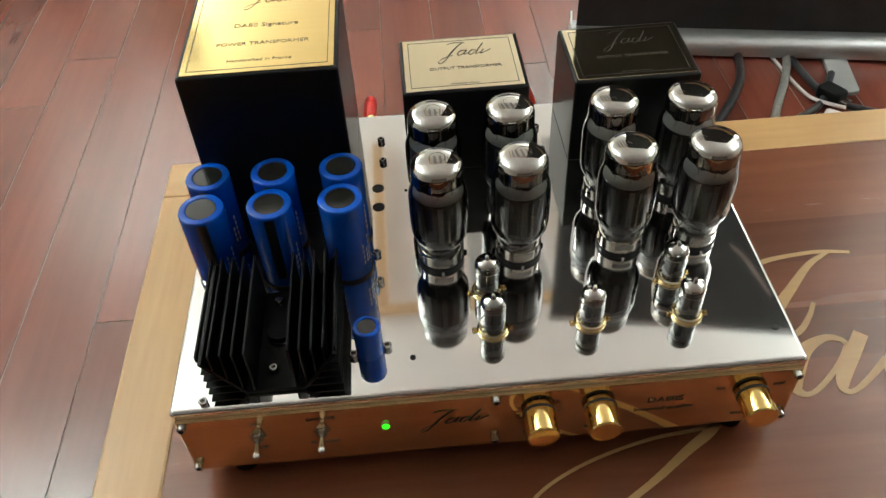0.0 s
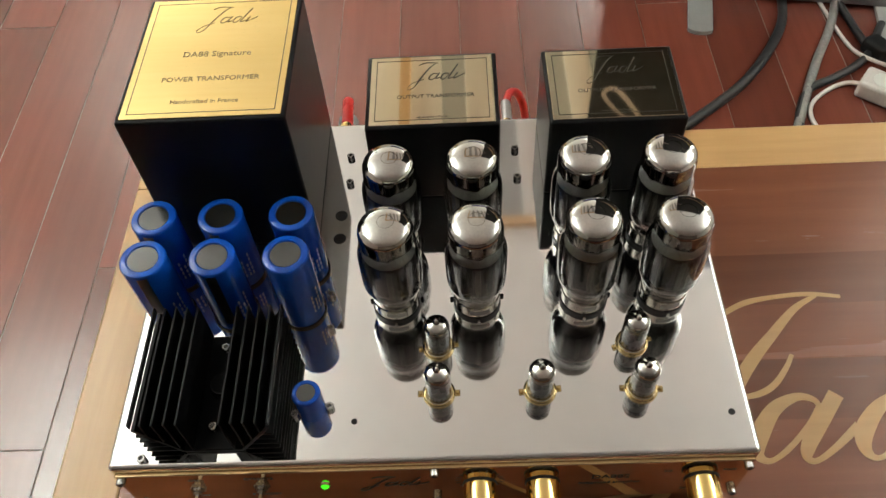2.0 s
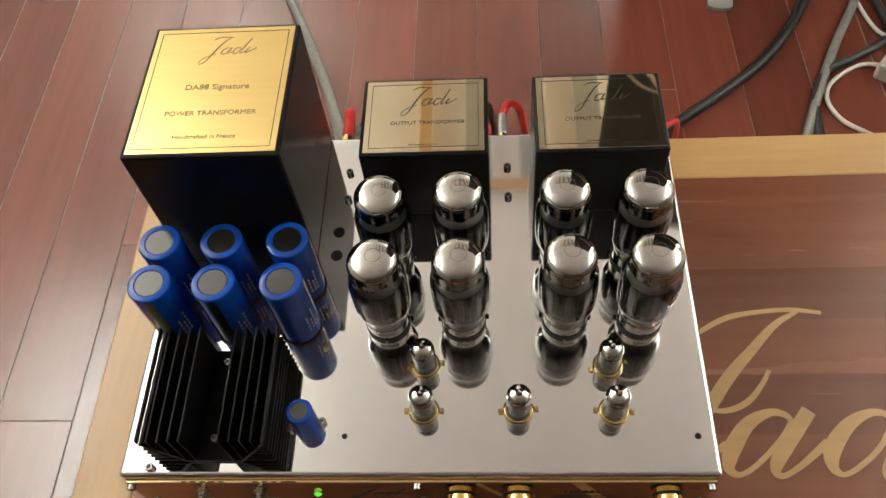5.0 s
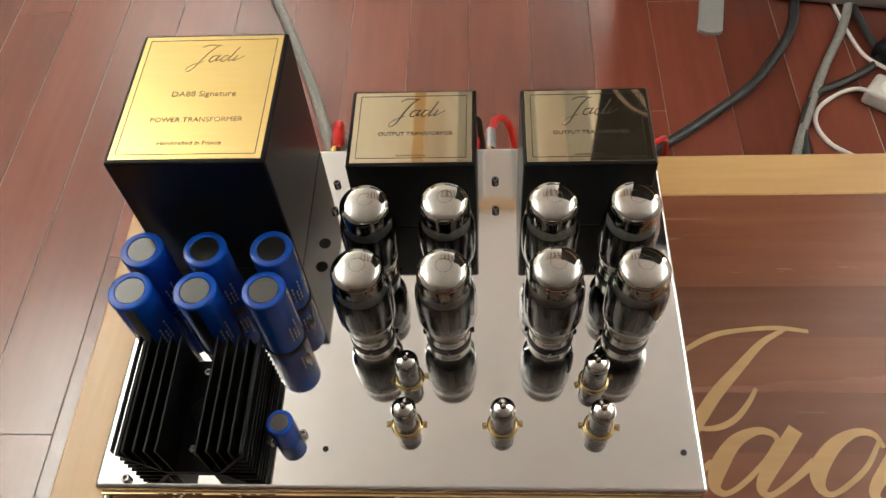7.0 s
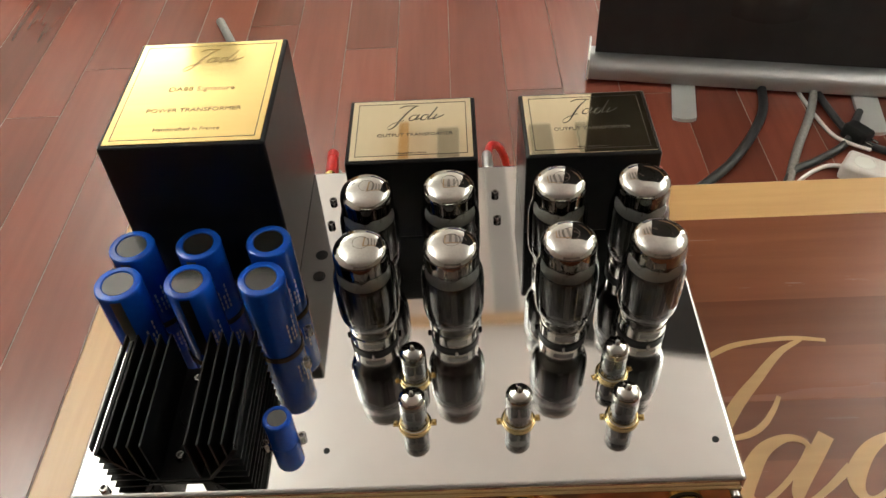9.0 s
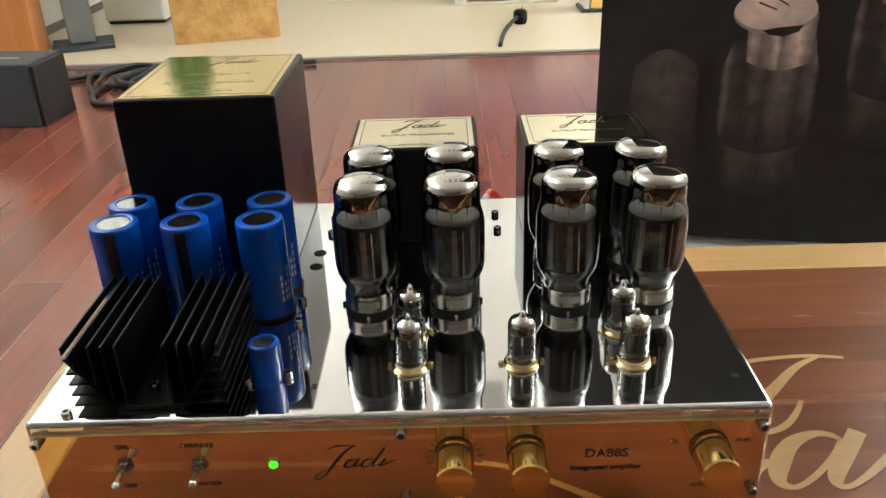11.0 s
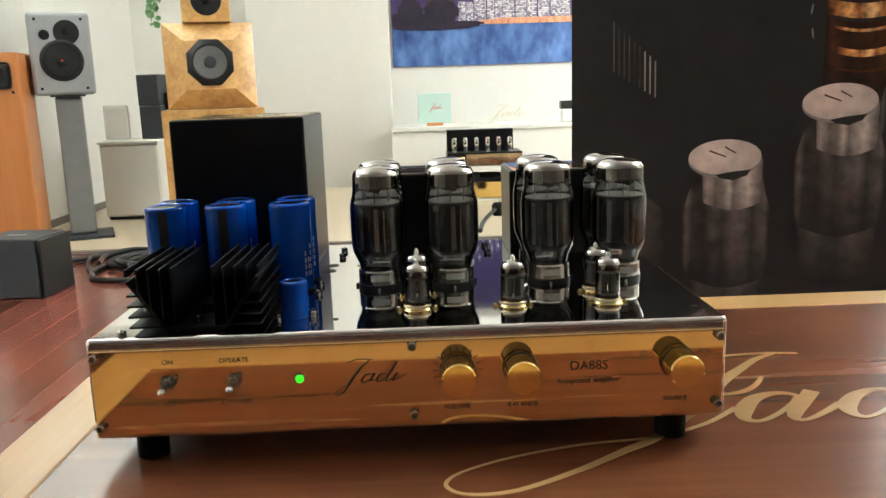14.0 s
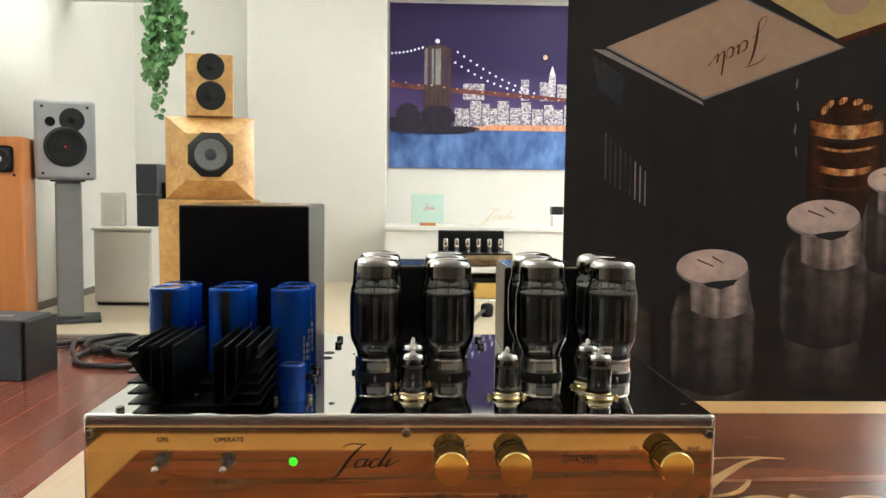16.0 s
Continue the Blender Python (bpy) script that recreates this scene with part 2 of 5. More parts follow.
def box(x0, x1, y0, y1, z0, z1, bevel=0.0, seg=2, bm=None):
    bm = bm or bmesh.new()
    r = bmesh.ops.create_cube(bm, size=1.0)
    for v in r["verts"]:
        v.co = Vector(((x0 + x1) / 2 + v.co.x * (x1 - x0), (y0 + y1) / 2 + v.co.y * (y1 - y0), (z0 + z1) / 2 + v.co.z * (z1 - z0)))
    if bevel:
        es = list({e for v in r["verts"] for e in v.link_edges})
        bmesh.ops.bevel(bm, geom=es, offset=bevel, segments=seg, affect="EDGES", profile=0.5)
    return bm


def lathe(profile, seg=28, bm=None, m=None):
    """A turned body about z from (radius, height) pairs."""
    bm = bm or bmesh.new()
    m = m or Matrix()
    rings = []
    for r, z in profile:
        if r < 1e-6:
            rings.append([bm.verts.new(m @ Vector((0, 0, z)))])
        else:
            rings.append([bm.verts.new(m @ Vector((r * math.cos(2 * math.pi * k / seg), r * math.sin(2 * math.pi * k / seg), z))) for k in range(seg)])
    for a, b in zip(rings, rings[1:]):
        for k in range(seg):
            j = (k + 1) % seg
            if len(a) == 1 and len(b) == 1:
                continue
            if len(a) == 1:
                bm.faces.new((a[0], b[j], b[k])[::-1])
            elif len(b) == 1:
                bm.faces.new((a[k], a[j], b[0]))
            else:
                bm.faces.new((a[k], a[j], b[j], b[k]))
    return bm


def smooth_path(pts, n=8):
    """A smooth line through control points of any dimension."""
    p = [np.array(q, float) for q in pts]
    p = [2 * p[0] - p[1]] + p + [2 * p[-1] - p[-2]]
    out = []
    for i in range(1, len(p) - 2):
        for k in range(n):
            t = k / n
            out.append(0.5 * (2 * p[i] + (p[i + 1] - p[i - 1]) * t + (2 * p[i - 1] - 5 * p[i] + 4 * p[i + 1] - p[i + 2]) * t * t + (3 * p[i] - p[i - 1] - 3 * p[i + 1] + p[i + 2]) * t ** 3))
    out.append(p[-2])
    return out


def hose(pts, radius, seg=10, n=8, bm=None):
    """A round cable along control points."""
    bm = bm or bmesh.new()
    line = [Vector(q) for q in smooth_path(pts, n)]
    rings, side = [], None
    for i, c in enumerate(line):
        d = (line[min(i + 1, len(line) - 1)] - line[max(i - 1, 0)]).normalized()
        side = (side - d * side.dot(d)).normalized() if side else d.orthogonal().normalized()
        up = d.cross(side)
        rings.append([bm.verts.new(c + radius * (math.cos(2 * math.pi * k / seg) * side + math.sin(2 * math.pi * k / seg) * up)) for k in range(seg)])
    for a, b in zip(rings, rings[1:]):
        for k in range(seg):
            j = (k + 1) % seg
            bm.faces.new((a[k], a[j], b[j], b[k]))
    bm.faces.new(rings[0][::-1])
    bm.faces.new(rings[-1])
    return bm


def ribbon(pts, thick=0.0006, n=8, bm=None, m=None):
    """A flat stroke in the xy plane through (x, y, width) control points."""
    bm = bm or bmesh.new()
    m = m or Matrix()
    line = smooth_path(pts, n)
    rows = []
    for i, q in enumerate(line):
        d = line[min(i + 1, len(line) - 1)][:2] - line[max(i - 1, 0)][:2]
        d = d / (np.linalg.norm(d) + 1e-9)
        s = np.array((-d[1], d[0])) * max(q[2], 1e-4) / 2
        rows.append([bm.verts.new(m @ Vector((*(q[:2] + k * s), z))) for k, z in ((1, 0), (1, thick), (-1, thick), (-1, 0))])
    for a, b in zip(rows, rows[1:]):
        for k in range(3):
            bm.faces.new((a[k], a[k + 1], b[k + 1], b[k]))
    return bm


def lettering(text, size, parent, m, material, align="CENTER", name="lettering"):
    c = bpy.data.curves.new(name, "FONT")
    c.body, c.size, c.align_x, c.align_y, c.extrude, c.resolution_u = text, size, align, "CENTER", 0.00015, 3
    tmp = new("tmp", c)
    me = bpy.data.meshes.new_from_object(tmp.evaluated_get(bpy.context.evaluated_depsgraph_get()))
    bpy.data.objects.remove(tmp)
    bpy.data.curves.remove(c)
    me.materials.clear()
    me.materials.append(material)
    return part(name, me, material, parent, at=m)


def disc(r, h, seg=24, bevel=0.0):
    if bevel:
        return lathe([(0, 0), (r, 0), (r, h - bevel), (r - bevel, h), (0, h)], seg)
    return lathe([(0, 0), (r, 0), (r, h), (0, h)], seg)


def structure(name, bm, material, label):
    ob = part(name, bm, material)
    return tagged(ob, label, name.split("_")[0], kind="structure")


def flourish(w, h, bold=1.0):
    """A pen flourish with slanted strokes, as a plain shape of the size w x h about its middle."""
    bm = bmesh.new()
    k = w * bold
    strokes = [
        [(-0.30, 0.40, 0.006), (-0.18, 0.49, 0.012), (0.04, 0.47, 0.008)],
        [(0.0, 0.47, 0.008), (-0.12, 0.28, 0.026), (-0.26, -0.05, 0.034), (-0.38, -0.38, 0.018), (-0.48, -0.48, 0.007), (-0.50, -0.40, 0.006), (-0.40, -0.24, 0.006), (-0.22, -0.12, 0.008)],
        [(0.02, 0.08, 0.008), (-0.07, 0.06, 0.018), (-0.13, -0.10, 0.026), (-0.06, -0.13, 0.010), (0.03, 0.04, 0.008), (0.02, 0.08, 0.008)],
        [(0.06, 0.10, 0.024), (-0.01, -0.10, 0.022), (0.07, -0.06, 0.008)],
        [(0.21, 0.08, 0.008), (0.13, 0.06, 0.018), (0.08, -0.10, 0.026), (0.14, -0.13, 0.010), (0.22, 0.04, 0.008), (0.21, 0.08, 0.008)],
        [(0.38, 0.40, 0.020), (0.24, 0.0, 0.026), (0.21, -0.12, 0.014), (0.30, -0.06, 0.008)],
        [(0.37, 0.08, 0.022), (0.30, -0.11, 0.020), (0.42, -0.02, 0.008), (0.50, 0.06, 0.012)],
    ]
    for s in strokes:
        ribbon([(x * w, y * h, t * k) for x, y, t in s], 0.0003, 5, bm)
    return bm

# ---- the room ----
X0, X1, Y0, Y1 = -2.32, 3.40, -4.6, 6.30
structure("wall_north", box(X0 - 0.15, X1 + 0.15, Y1, Y1 + 0.15, FLOOR, CEIL), M["wall"], "plain white painted back wall of the showroom")
structure("wall_west", box(X0 - 0.15, X0, Y0, Y1, FLOOR, CEIL), M["wall"], "plain white painted side wall")
structure("wall_south", box(X0 - 0.15, X1 + 0.15, Y0 - 0.15, Y0, FLOOR, CEIL), M["south"], "plain wall out of view, coloured dark to stand for the dim end of the room")
bm = box(X1, X1 + 0.15, Y0, 3.0, FLOOR, CEIL)
box(X1, X1 + 0.15, 5.4, Y1, FLOOR, CEIL, bm=bm)
box(X1, X1 + 0.15, 3.0, 5.4, FLOOR, 0.35, bm=bm)
box(X1, X1 + 0.15, 3.0, 5.4, 2.2, CEIL, bm=bm)
structure("wall_east", bm, M["wall"], "plain white painted wall with a wide window opening")
win = tagged(part("window_1", box(X1 + 0.09, X1 + 0.10, 3.05, 5.35, 0.40, 2.15), glow("window_sky", (1.0, 0.98, 0.95), 3.0)), "wide window with pale daylight", "window", kind="structure")
for a in ((X1 + 0.02, X1 + 0.10, 3.0, 5.4, 0.35, 0.40), (X1 + 0.02, X1 + 0.10, 3.0, 5.4, 2.15, 2.2), (X1 + 0.02, X1 + 0.10, 3.0, 3.05, 0.40, 2.15), (X1 + 0.02, X1 + 0.10, 5.35, 5.4, 0.40, 2.15)):
    part("window_frame", box(*a, 0.004), M["white"], win)
structure("wall_pier", box(-1.35, -0.215, 6.12, Y1 - 0.001, FLOOR, CEIL, 0.004), M["wall"], "white painted wall pier beside the picture niche")
structure("ceiling", box(X0 - 0.15, X1 + 0.15, Y0 - 0.15, Y1 + 0.15, CEIL, CEIL + 0.15), M["ceil"], "plain white painted ceiling")
structure("trim_ledge", box(-0.21, 2.6, 6.10, Y1 - 0.001, 1.86, 1.92, 0.004), M["white"], "white ledge above the picture")
structure("baseboard", box(X0, X0 + 0.012, 3.7, Y1, FLOOR, FLOOR + 0.06, 0.002), M["skirting"], "low dark baseboard along the side wall")

# housings for the added fill lamps, hung out of view
for lx, ly, lz, turn, power in FILL_LAMPS:
    lamp = thing("pendant_light", lx, ly, lz, "long white suspended fill light added out of view, shining up and down", "pendant light", "pendant lights", turn)
    bm = box(-0.62, 0.62, -0.11, -0.085, -0.02, 0.02, 0.002)
    box(-0.62, 0.62, 0.085, 0.11, -0.02, 0.02, 0.002, bm=bm)
    box(-0.62, -0.585, -0.085, 0.085, -0.02, 0.02, 0.002, bm=bm)
    box(0.585, 0.62, -0.085, 0.085, -0.02, 0.02, 0.002, bm=bm)
    part("frame", bm, M["white"], lamp)
    part("diffuser", box(-0.585, 0.585, -0.085, 0.085, -0.008, 0.008), M["lamp"], lamp)
    for wx in (-0.5, 0.5):
        part("wire", disc(0.0015, CEIL - lz - 0.019, 6), M["wire"], lamp, at=pose(wx, -0.0975, 0.0195))

# slatted panel under the ceiling, over the banner
raft = thing("ceiling_panel", 0.62, 2.5, CEIL, "shallow ceiling panel with orange wood trim and grey slats", "ceiling panel")
RX0, RX1, RY0, RY1 = -0.87, 0.95, -0.59, 0.60
for a in ((RX0, RX1, RY0, RY0 + 0.05), (RX0, RX0 + 0.05, RY0 + 0.05, RY1)):
    part("trim", box(*a, -0.03, -0.001, 0.003), M["ceiling_wood"], raft, "orange wooden trim")
for k in range(6):
    sx = -0.62 + k * 0.235
    part("slat", box(sx - 0.055, sx + 0.055, RY0 + 0.052, RY1 - 0.052, -0.022, -0.001, 0.006), M["slat_grey"], raft)

# ---- the table ----
TX0, TX1, TY0, TY1, EDGE = -0.343, 1.14, -0.295, 0.436, 0.061
table = thing("display_table", 0.4, 0.07, FLOOR, "low dark mahogany display table with pale wooden edging and inlay", "table")
TO = Matrix.Translation((-0.4, -0.07, -FLOOR))
iy0, iy1 = TY0 + EDGE, TY1 - EDGE
rows_n = 10
for k in range(rows_n):
    a, b = iy0 + (iy1 - iy0) * k / rows_n, iy0 + (iy1 - iy0) * (k + 1) / rows_n
    part("board", box(TX0 + EDGE, TX1 - EDGE, a, b, -0.028, 0.0), M["table_wood"], table, at=TO)
part("edging", box(TX0, TX1, TY0, iy0, -0.03, 0.0005, 0.003), M["maple_x"], table, "pale maple edging", at=TO)
part("edging", box(TX0, TX1, iy1, TY1, -0.03, 0.0005, 0.003), M["maple_x"], table, "pale maple edging", at=TO)
part("edging", box(TX0, TX0 + EDGE, iy0, iy1, -0.03, 0.0005, 0.003), M["maple_y"], table, "pale maple edging", at=TO)
part("edging", box(TX1 - EDGE, TX1, iy0, iy1, -0.03, 0.0005, 0.003), M["maple_y"], table, "pale maple edging", at=TO)
part("apron", box(TX0 + 0.03, TX1 - 0.03, TY0 + 0.03, TY1 - 0.03, -0.09, -0.03, 0.003), M["table_wood"], table, at=TO)
for lx in (TX0 + 0.06, TX1 - 0.06):
    for ly in (TY0 + 0.06, TY1 - 0.06):
        part("leg", box(lx - 0.03, lx + 0.03, ly - 0.03, ly + 0.03, FLOOR, -0.09, 0.004), M["table_wood"], table, at=TO)
INLAY = [
    [(0.262, 0.168, 0.003), (0.280, 0.181, 0.005), (0.307, 0.195, 0.006), (0.339, 0.201, 0.005), (0.372, 0.203, 0.005), (0.402, 0.199, 0.004)],
    [(0.378, 0.201, 0.004), (0.353, 0.186, 0.007), (0.324, 0.157, 0.010), (0.296, 0.127, 0.0125), (0.255, 0.073, 0.013), (0.200, 0.011, 0.010), (0.167, -0.013, 0.008), (0.124, -0.043, 0.006), (0.074, -0.070, 0.005), (0.038, -0.072, 0.004), (0.024, -0.057, 0.0035), (0.037, -0.038, 0.003), (0.079, -0.016, 0.003), (0.137, 0.001, 0.003), (0.199, 0.010, 0.004), (0.246, 0.031, 0.005), (0.284, 0.062, 0.006)],
    [(0.262, 0.108, 0.003), (0.270, 0.098, 0.004), (0.284, 0.094, 0.005), (0.300, 0.097, 0.006), (0.315, 0.106, 0.006), (0.329, 0.122, 0.005), (0.338, 0.136, 0.004)],
    [(0.350, 0.078, 0.004), (0.345, 0.089, 0.006), (0.330, 0.092, 0.008), (0.308, 0.081, 0.013), (0.290, 0.058, 0.016), (0.283, 0.039, 0.011), (0.292, 0.032, 0.005), (0.310, 0.042, 0.005), (0.334, 0.064, 0.005), (0.349, 0.084, 0.004)],
    [(0.367, 0.094, 0.014), (0.348, 0.070, 0.014), (0.330, 0.047, 0.013), (0.325, 0.035, 0.009), (0.332, 0.031, 0.005), (0.351, 0.042, 0.006), (0.378, 0.063, 0.008)],
    [(0.444, 0.076, 0.004), (0.438, 0.089, 0.006), (0.422, 0.091, 0.008), (0.400, 0.079, 0.013), (0.381, 0.057, 0.016), (0.377, 0.040, 0.011), (0.385, 0.032, 0.005), (0.402, 0.040, 0.005), (0.424, 0.058, 0.005), (0.441, 0.082, 0.004)],
    [(0.561, 0.197, 0.012), (0.512, 0.143, 0.014), (0.452, 0.069, 0.014), (0.425, 0.036, 0.010), (0.432, 0.026, 0.006), (0.455, 0.040, 0.005), (0.488, 0.063, 0.006)],
    [(0.520, 0.094, 0.013), (0.490, 0.056, 0.013), (0.478, 0.034, 0.008), (0.490, 0.032, 0.005), (0.530, 0.066, 0.005)],
    [(0.590, 0.088, 0.005), (0.568, 0.090, 0.008), (0.562, 0.072, 0.013), (0.572, 0.048, 0.012), (0.556, 0.030, 0.006), (0.530, 0.034, 0.005)],
]
for k, s in enumerate(INLAY):
    part("inlay", ribbon(s, 0.0004 + 0.00005 * k), M["maple_x"], table, "pale wood inlay flourish", at=TO)

# ---- the amplifier ----
amp = thing("tube_amplifier", 0, 0, 0, "chrome and polished brass tube amplifier standing on the table", "amplifier")
DEPTH = 0.363
part("chassis", box(-0.25, 0.25, 0.0, DEPTH, 0.0207, PLATE, 0.0038, 5), M["chrome"], amp, "mirror-polished steel chassis")
panel = part("front_panel", box(-0.2465, 0.2465, -0.003, 0.0, 0.0245, 0.0945, 0.0006, 1), M["brass"], amp, "mirror-polished brass front panel")
for x in (-0.212, 0.212):
    for y in (0.019, 0.335):
        part("foot", disc(0.0125, 0.0208, 20, 0.001), M["rubber"], amp, at=pose(x, y, 0))


def cap_screw(r=0.0036, h=0.005):
    return lathe([(0, 0), (r, 0), (r, h - 0.0006), (r - 0.0006, h), (r * 0.55, h), (r * 0.5, h * 0.4), (0, h * 0.4)], 12)


screw = mesh_of("screw", finish(cap_screw()), M["screw"])
for x, z in ((-0.242, 0.0895), (0.242, 0.0895), (0.002, 0.0905), (-0.2425, 0.033), (0.242, 0.034), (0.002, 0.034)):
    part("screw", screw, None, panel, at=pose(x, -0.003, z, 90))
for x, y in ((0.084, 0.317), (0.084, 0.280), (-0.078, 0.315), (-0.077, 0.281), (-0.223, 0.007), (-0.086, 0.152), (-0.084, 0.118), (-0.080, 0.046), (-0.107, 0.040)):
    part("bolt", screw, None, amp, at=pose(x, y, PLATE - 0.0002) @ Matrix.Scale(1.0, 4))
for x, y, r in ((-0.060, 0.034, 0.0024), (0.234, 0.033, 0.0026), (-0.083, 0.242, 0.0058), (-0.083, 0.215, 0.0058), (-0.056, 0.236, 0.0015)):
    part("hole", lathe([(0, 0), (r, 0), (r, 0.0006), (r * 0.75, 0.0007), (r * 0.7, 0.0003), (0, 0.0003)], 20), M["black_plastic"], amp, at=pose(x, y, PLATE - 0.0001))

# knobs
knob_body = mesh_of("knob", finish(lathe([(0.0098, 0.0), (0.0118, 0.0), (0.0118, 0.002), (0.0132, 0.0026), (0.0132, 0.0245), (0.0122, 0.0258), (0, 0.0258)], 40), 0.5), M["knob"])
knob_ring = mesh_of("ring", finish(lathe([(0.0134, 0.0024), (0.0137, 0.003), (0.0137, 0.0044), (0.0134, 0.005), (0.0125, 0.0046), (0.0125, 0.0026)], 32)), M["black_plastic"])
for x, z in ((0.037, 0.0690), (0.086, 0.0690), (0.210, 0.0690)):
    k = part("knob", knob_body, None, amp, "polished gilt knob", at=pose(x, -0.003, z, 90))
    part("ring", knob_ring, None, k)
# toggle switches
for x in (-0.188, -0.137):
    sw = part("toggle_switch", lathe([(0.0, 0), (0.0068, 0), (0.0068, 0.0012), (0.0052, 0.0014), (0.0052, 0.0036), (0.0036, 0.0040), (0.0036, 0.0060), (0, 0.0060)], 6), M["screw"], amp, at=pose(x, -0.003, 0.067, 90))
    part("lever", lathe([(0, 0), (0.0014, 0), (0.0024, 0.0085), (0.0033, 0.0108), (0.0031, 0.0130), (0.0018, 0.0144), (0, 0.0148)], 14), M["chrome"], sw, at=pose(0, 0, 0.005, 8, 0, 0))
led_ring = part("indicator_lamp", lathe([(0, 0), (0.0042, 0), (0.0042, 0.001), (0.0032, 0.0014), (0, 0.0014)], 20), M["chrome"], amp, at=pose(-0.086, -0.003, 0.067, 90))
part("lens", lathe([(0.0033, 0.001), (0.0033, 0.0016), (0.0027, 0.0026), (0.0014, 0.0033), (0, 0.0035)], 20), M["led"], led_ring, "lit green lens")
# writing on the panel
for text, x, z, s in (("ON", -0.187, 0.0838, 0.0055), ("OPERATE", -0.136, 0.0838, 0.0055), ("OFF", -0.187, 0.0503, 0.0055), ("STANDBY", -0.136, 0.0503, 0.0055), ("VOLUME", 0.036, 0.0385, 0.0055), ("BALANCE", 0.088, 0.0385, 0.0055), ("SOURCE", 0.2085, 0.0385, 0.005), ("CD", 0.1835, 0.077, 0.0048), ("AUX", 0.231, 0.077, 0.0048), ("DA88S", 0.140, 0.0683, 0.0105), ("Integrated amplifier", 0.140, 0.0562, 0.0062)):
    lettering(text, s, panel, pose(x, -0.0031, z, 90), M["ink"])
part("emblem", flourish(0.056, 0.030), M["ink"], panel, "dark pen flourish", at=pose(-0.031, -0.0031, 0.066, 90))
for k in range(15):
    a = radians(-35 + k * 250 / 14)
    c, s = math.cos(a), math.sin(a)
    part("scale_mark", ribbon([(0.0155 * c, 0.0155 * s, 0.0005), (0.0195 * c, 0.0195 * s, 0.0005)], 0.0002, 2), M["ink"], panel, at=pose(0.037, -0.0031, 0.069, 90))

# transformer boxes


def transformer(x0, x1, y0, y1, top, metal, label, small):
    w, d = x1 - x0, y1 - y0
    cx, cy = (x0 + x1) / 2, (y0 + y1) / 2
    body = part("transformer", box(x0, x1, y0, y1, PLATE - 0.0005, top, 0.0022, 3), M["black_lacquer"], amp, label)
    m = 0.0035
    plate = part("name_plate", box(x0 + m, x1 - m, y0 + m, y1 - m, top - 0.0005, top + 0.0008, 0.0003, 1), M[metal], body, "shining metal name plate")
    z, i, t = top + 0.00082, 0.0085, 0.0006
    bm = box(x0 + i, x1 - i, y0 + i, y0 + i + t, z, z + 0.00012)
    box(x0 + i, x1 - i, y1 - i - t, y1 - i, z, z + 0.00012, bm=bm)
    box(x0 + i, x0 + i + t, y0 + i + t, y1 - i - t, z, z + 0.00012, bm=bm)
    box(x1 - i - t, x1 - i, y0 + i + t, y1 - i - t, z, z + 0.00012, bm=bm)
    part("border_line", bm, M["ink"], plate)
    if small:
        part("emblem", flourish(0.052, 0.036, 0.8), M["ink"], plate, "dark pen flourish", at=pose(cx + 0.004, y0 + d * 0.68, z))
        lettering("OUTPUT TRANSFORMER", 0.0062, plate, pose(cx + 0.003, y0 + d * 0.40, z), M["ink"])
        lettering("Handcrafted in France", 0.0030, plate, pose(cx, y0 + d * 0.125, z), M["ink"])
    else:
        part("emblem", flourish(0.050, 0.034, 0.5), M["thin_ink"], plate, "dark pen flourish", at=pose(cx + 0.006, y0 + d * 0.79, z))
        lettering("DA88 Signature", 0.0088, plate, pose(cx + 0.003, y0 + d * 0.50, z), M["thin_ink"])
        lettering("POWER TRANSFORMER", 0.0074, plate, pose(cx + 0.002, y0 + d * 0.305, z), M["thin_ink"])
        lettering("Handcrafted in France", 0.0060, plate, pose(cx + 0.001, y0 + d * 0.135, z), M["thin_ink"])
    return body


transformer(-0.2345, -0.1015, 0.2125, 0.3645, 0.2615, "gold_plate", "tall black lacquered power transformer box", False)
transformer(-0.0515, 0.0660, 0.2615, 0.3555, 0.1955, "champagne_plate", "black lacquered output transformer box", True)
transformer(0.1080, 0.2265, 0.2605, 0.3545, 0.1955, "champagne_plate", "black lacquered output transformer box", True)

# capacitors


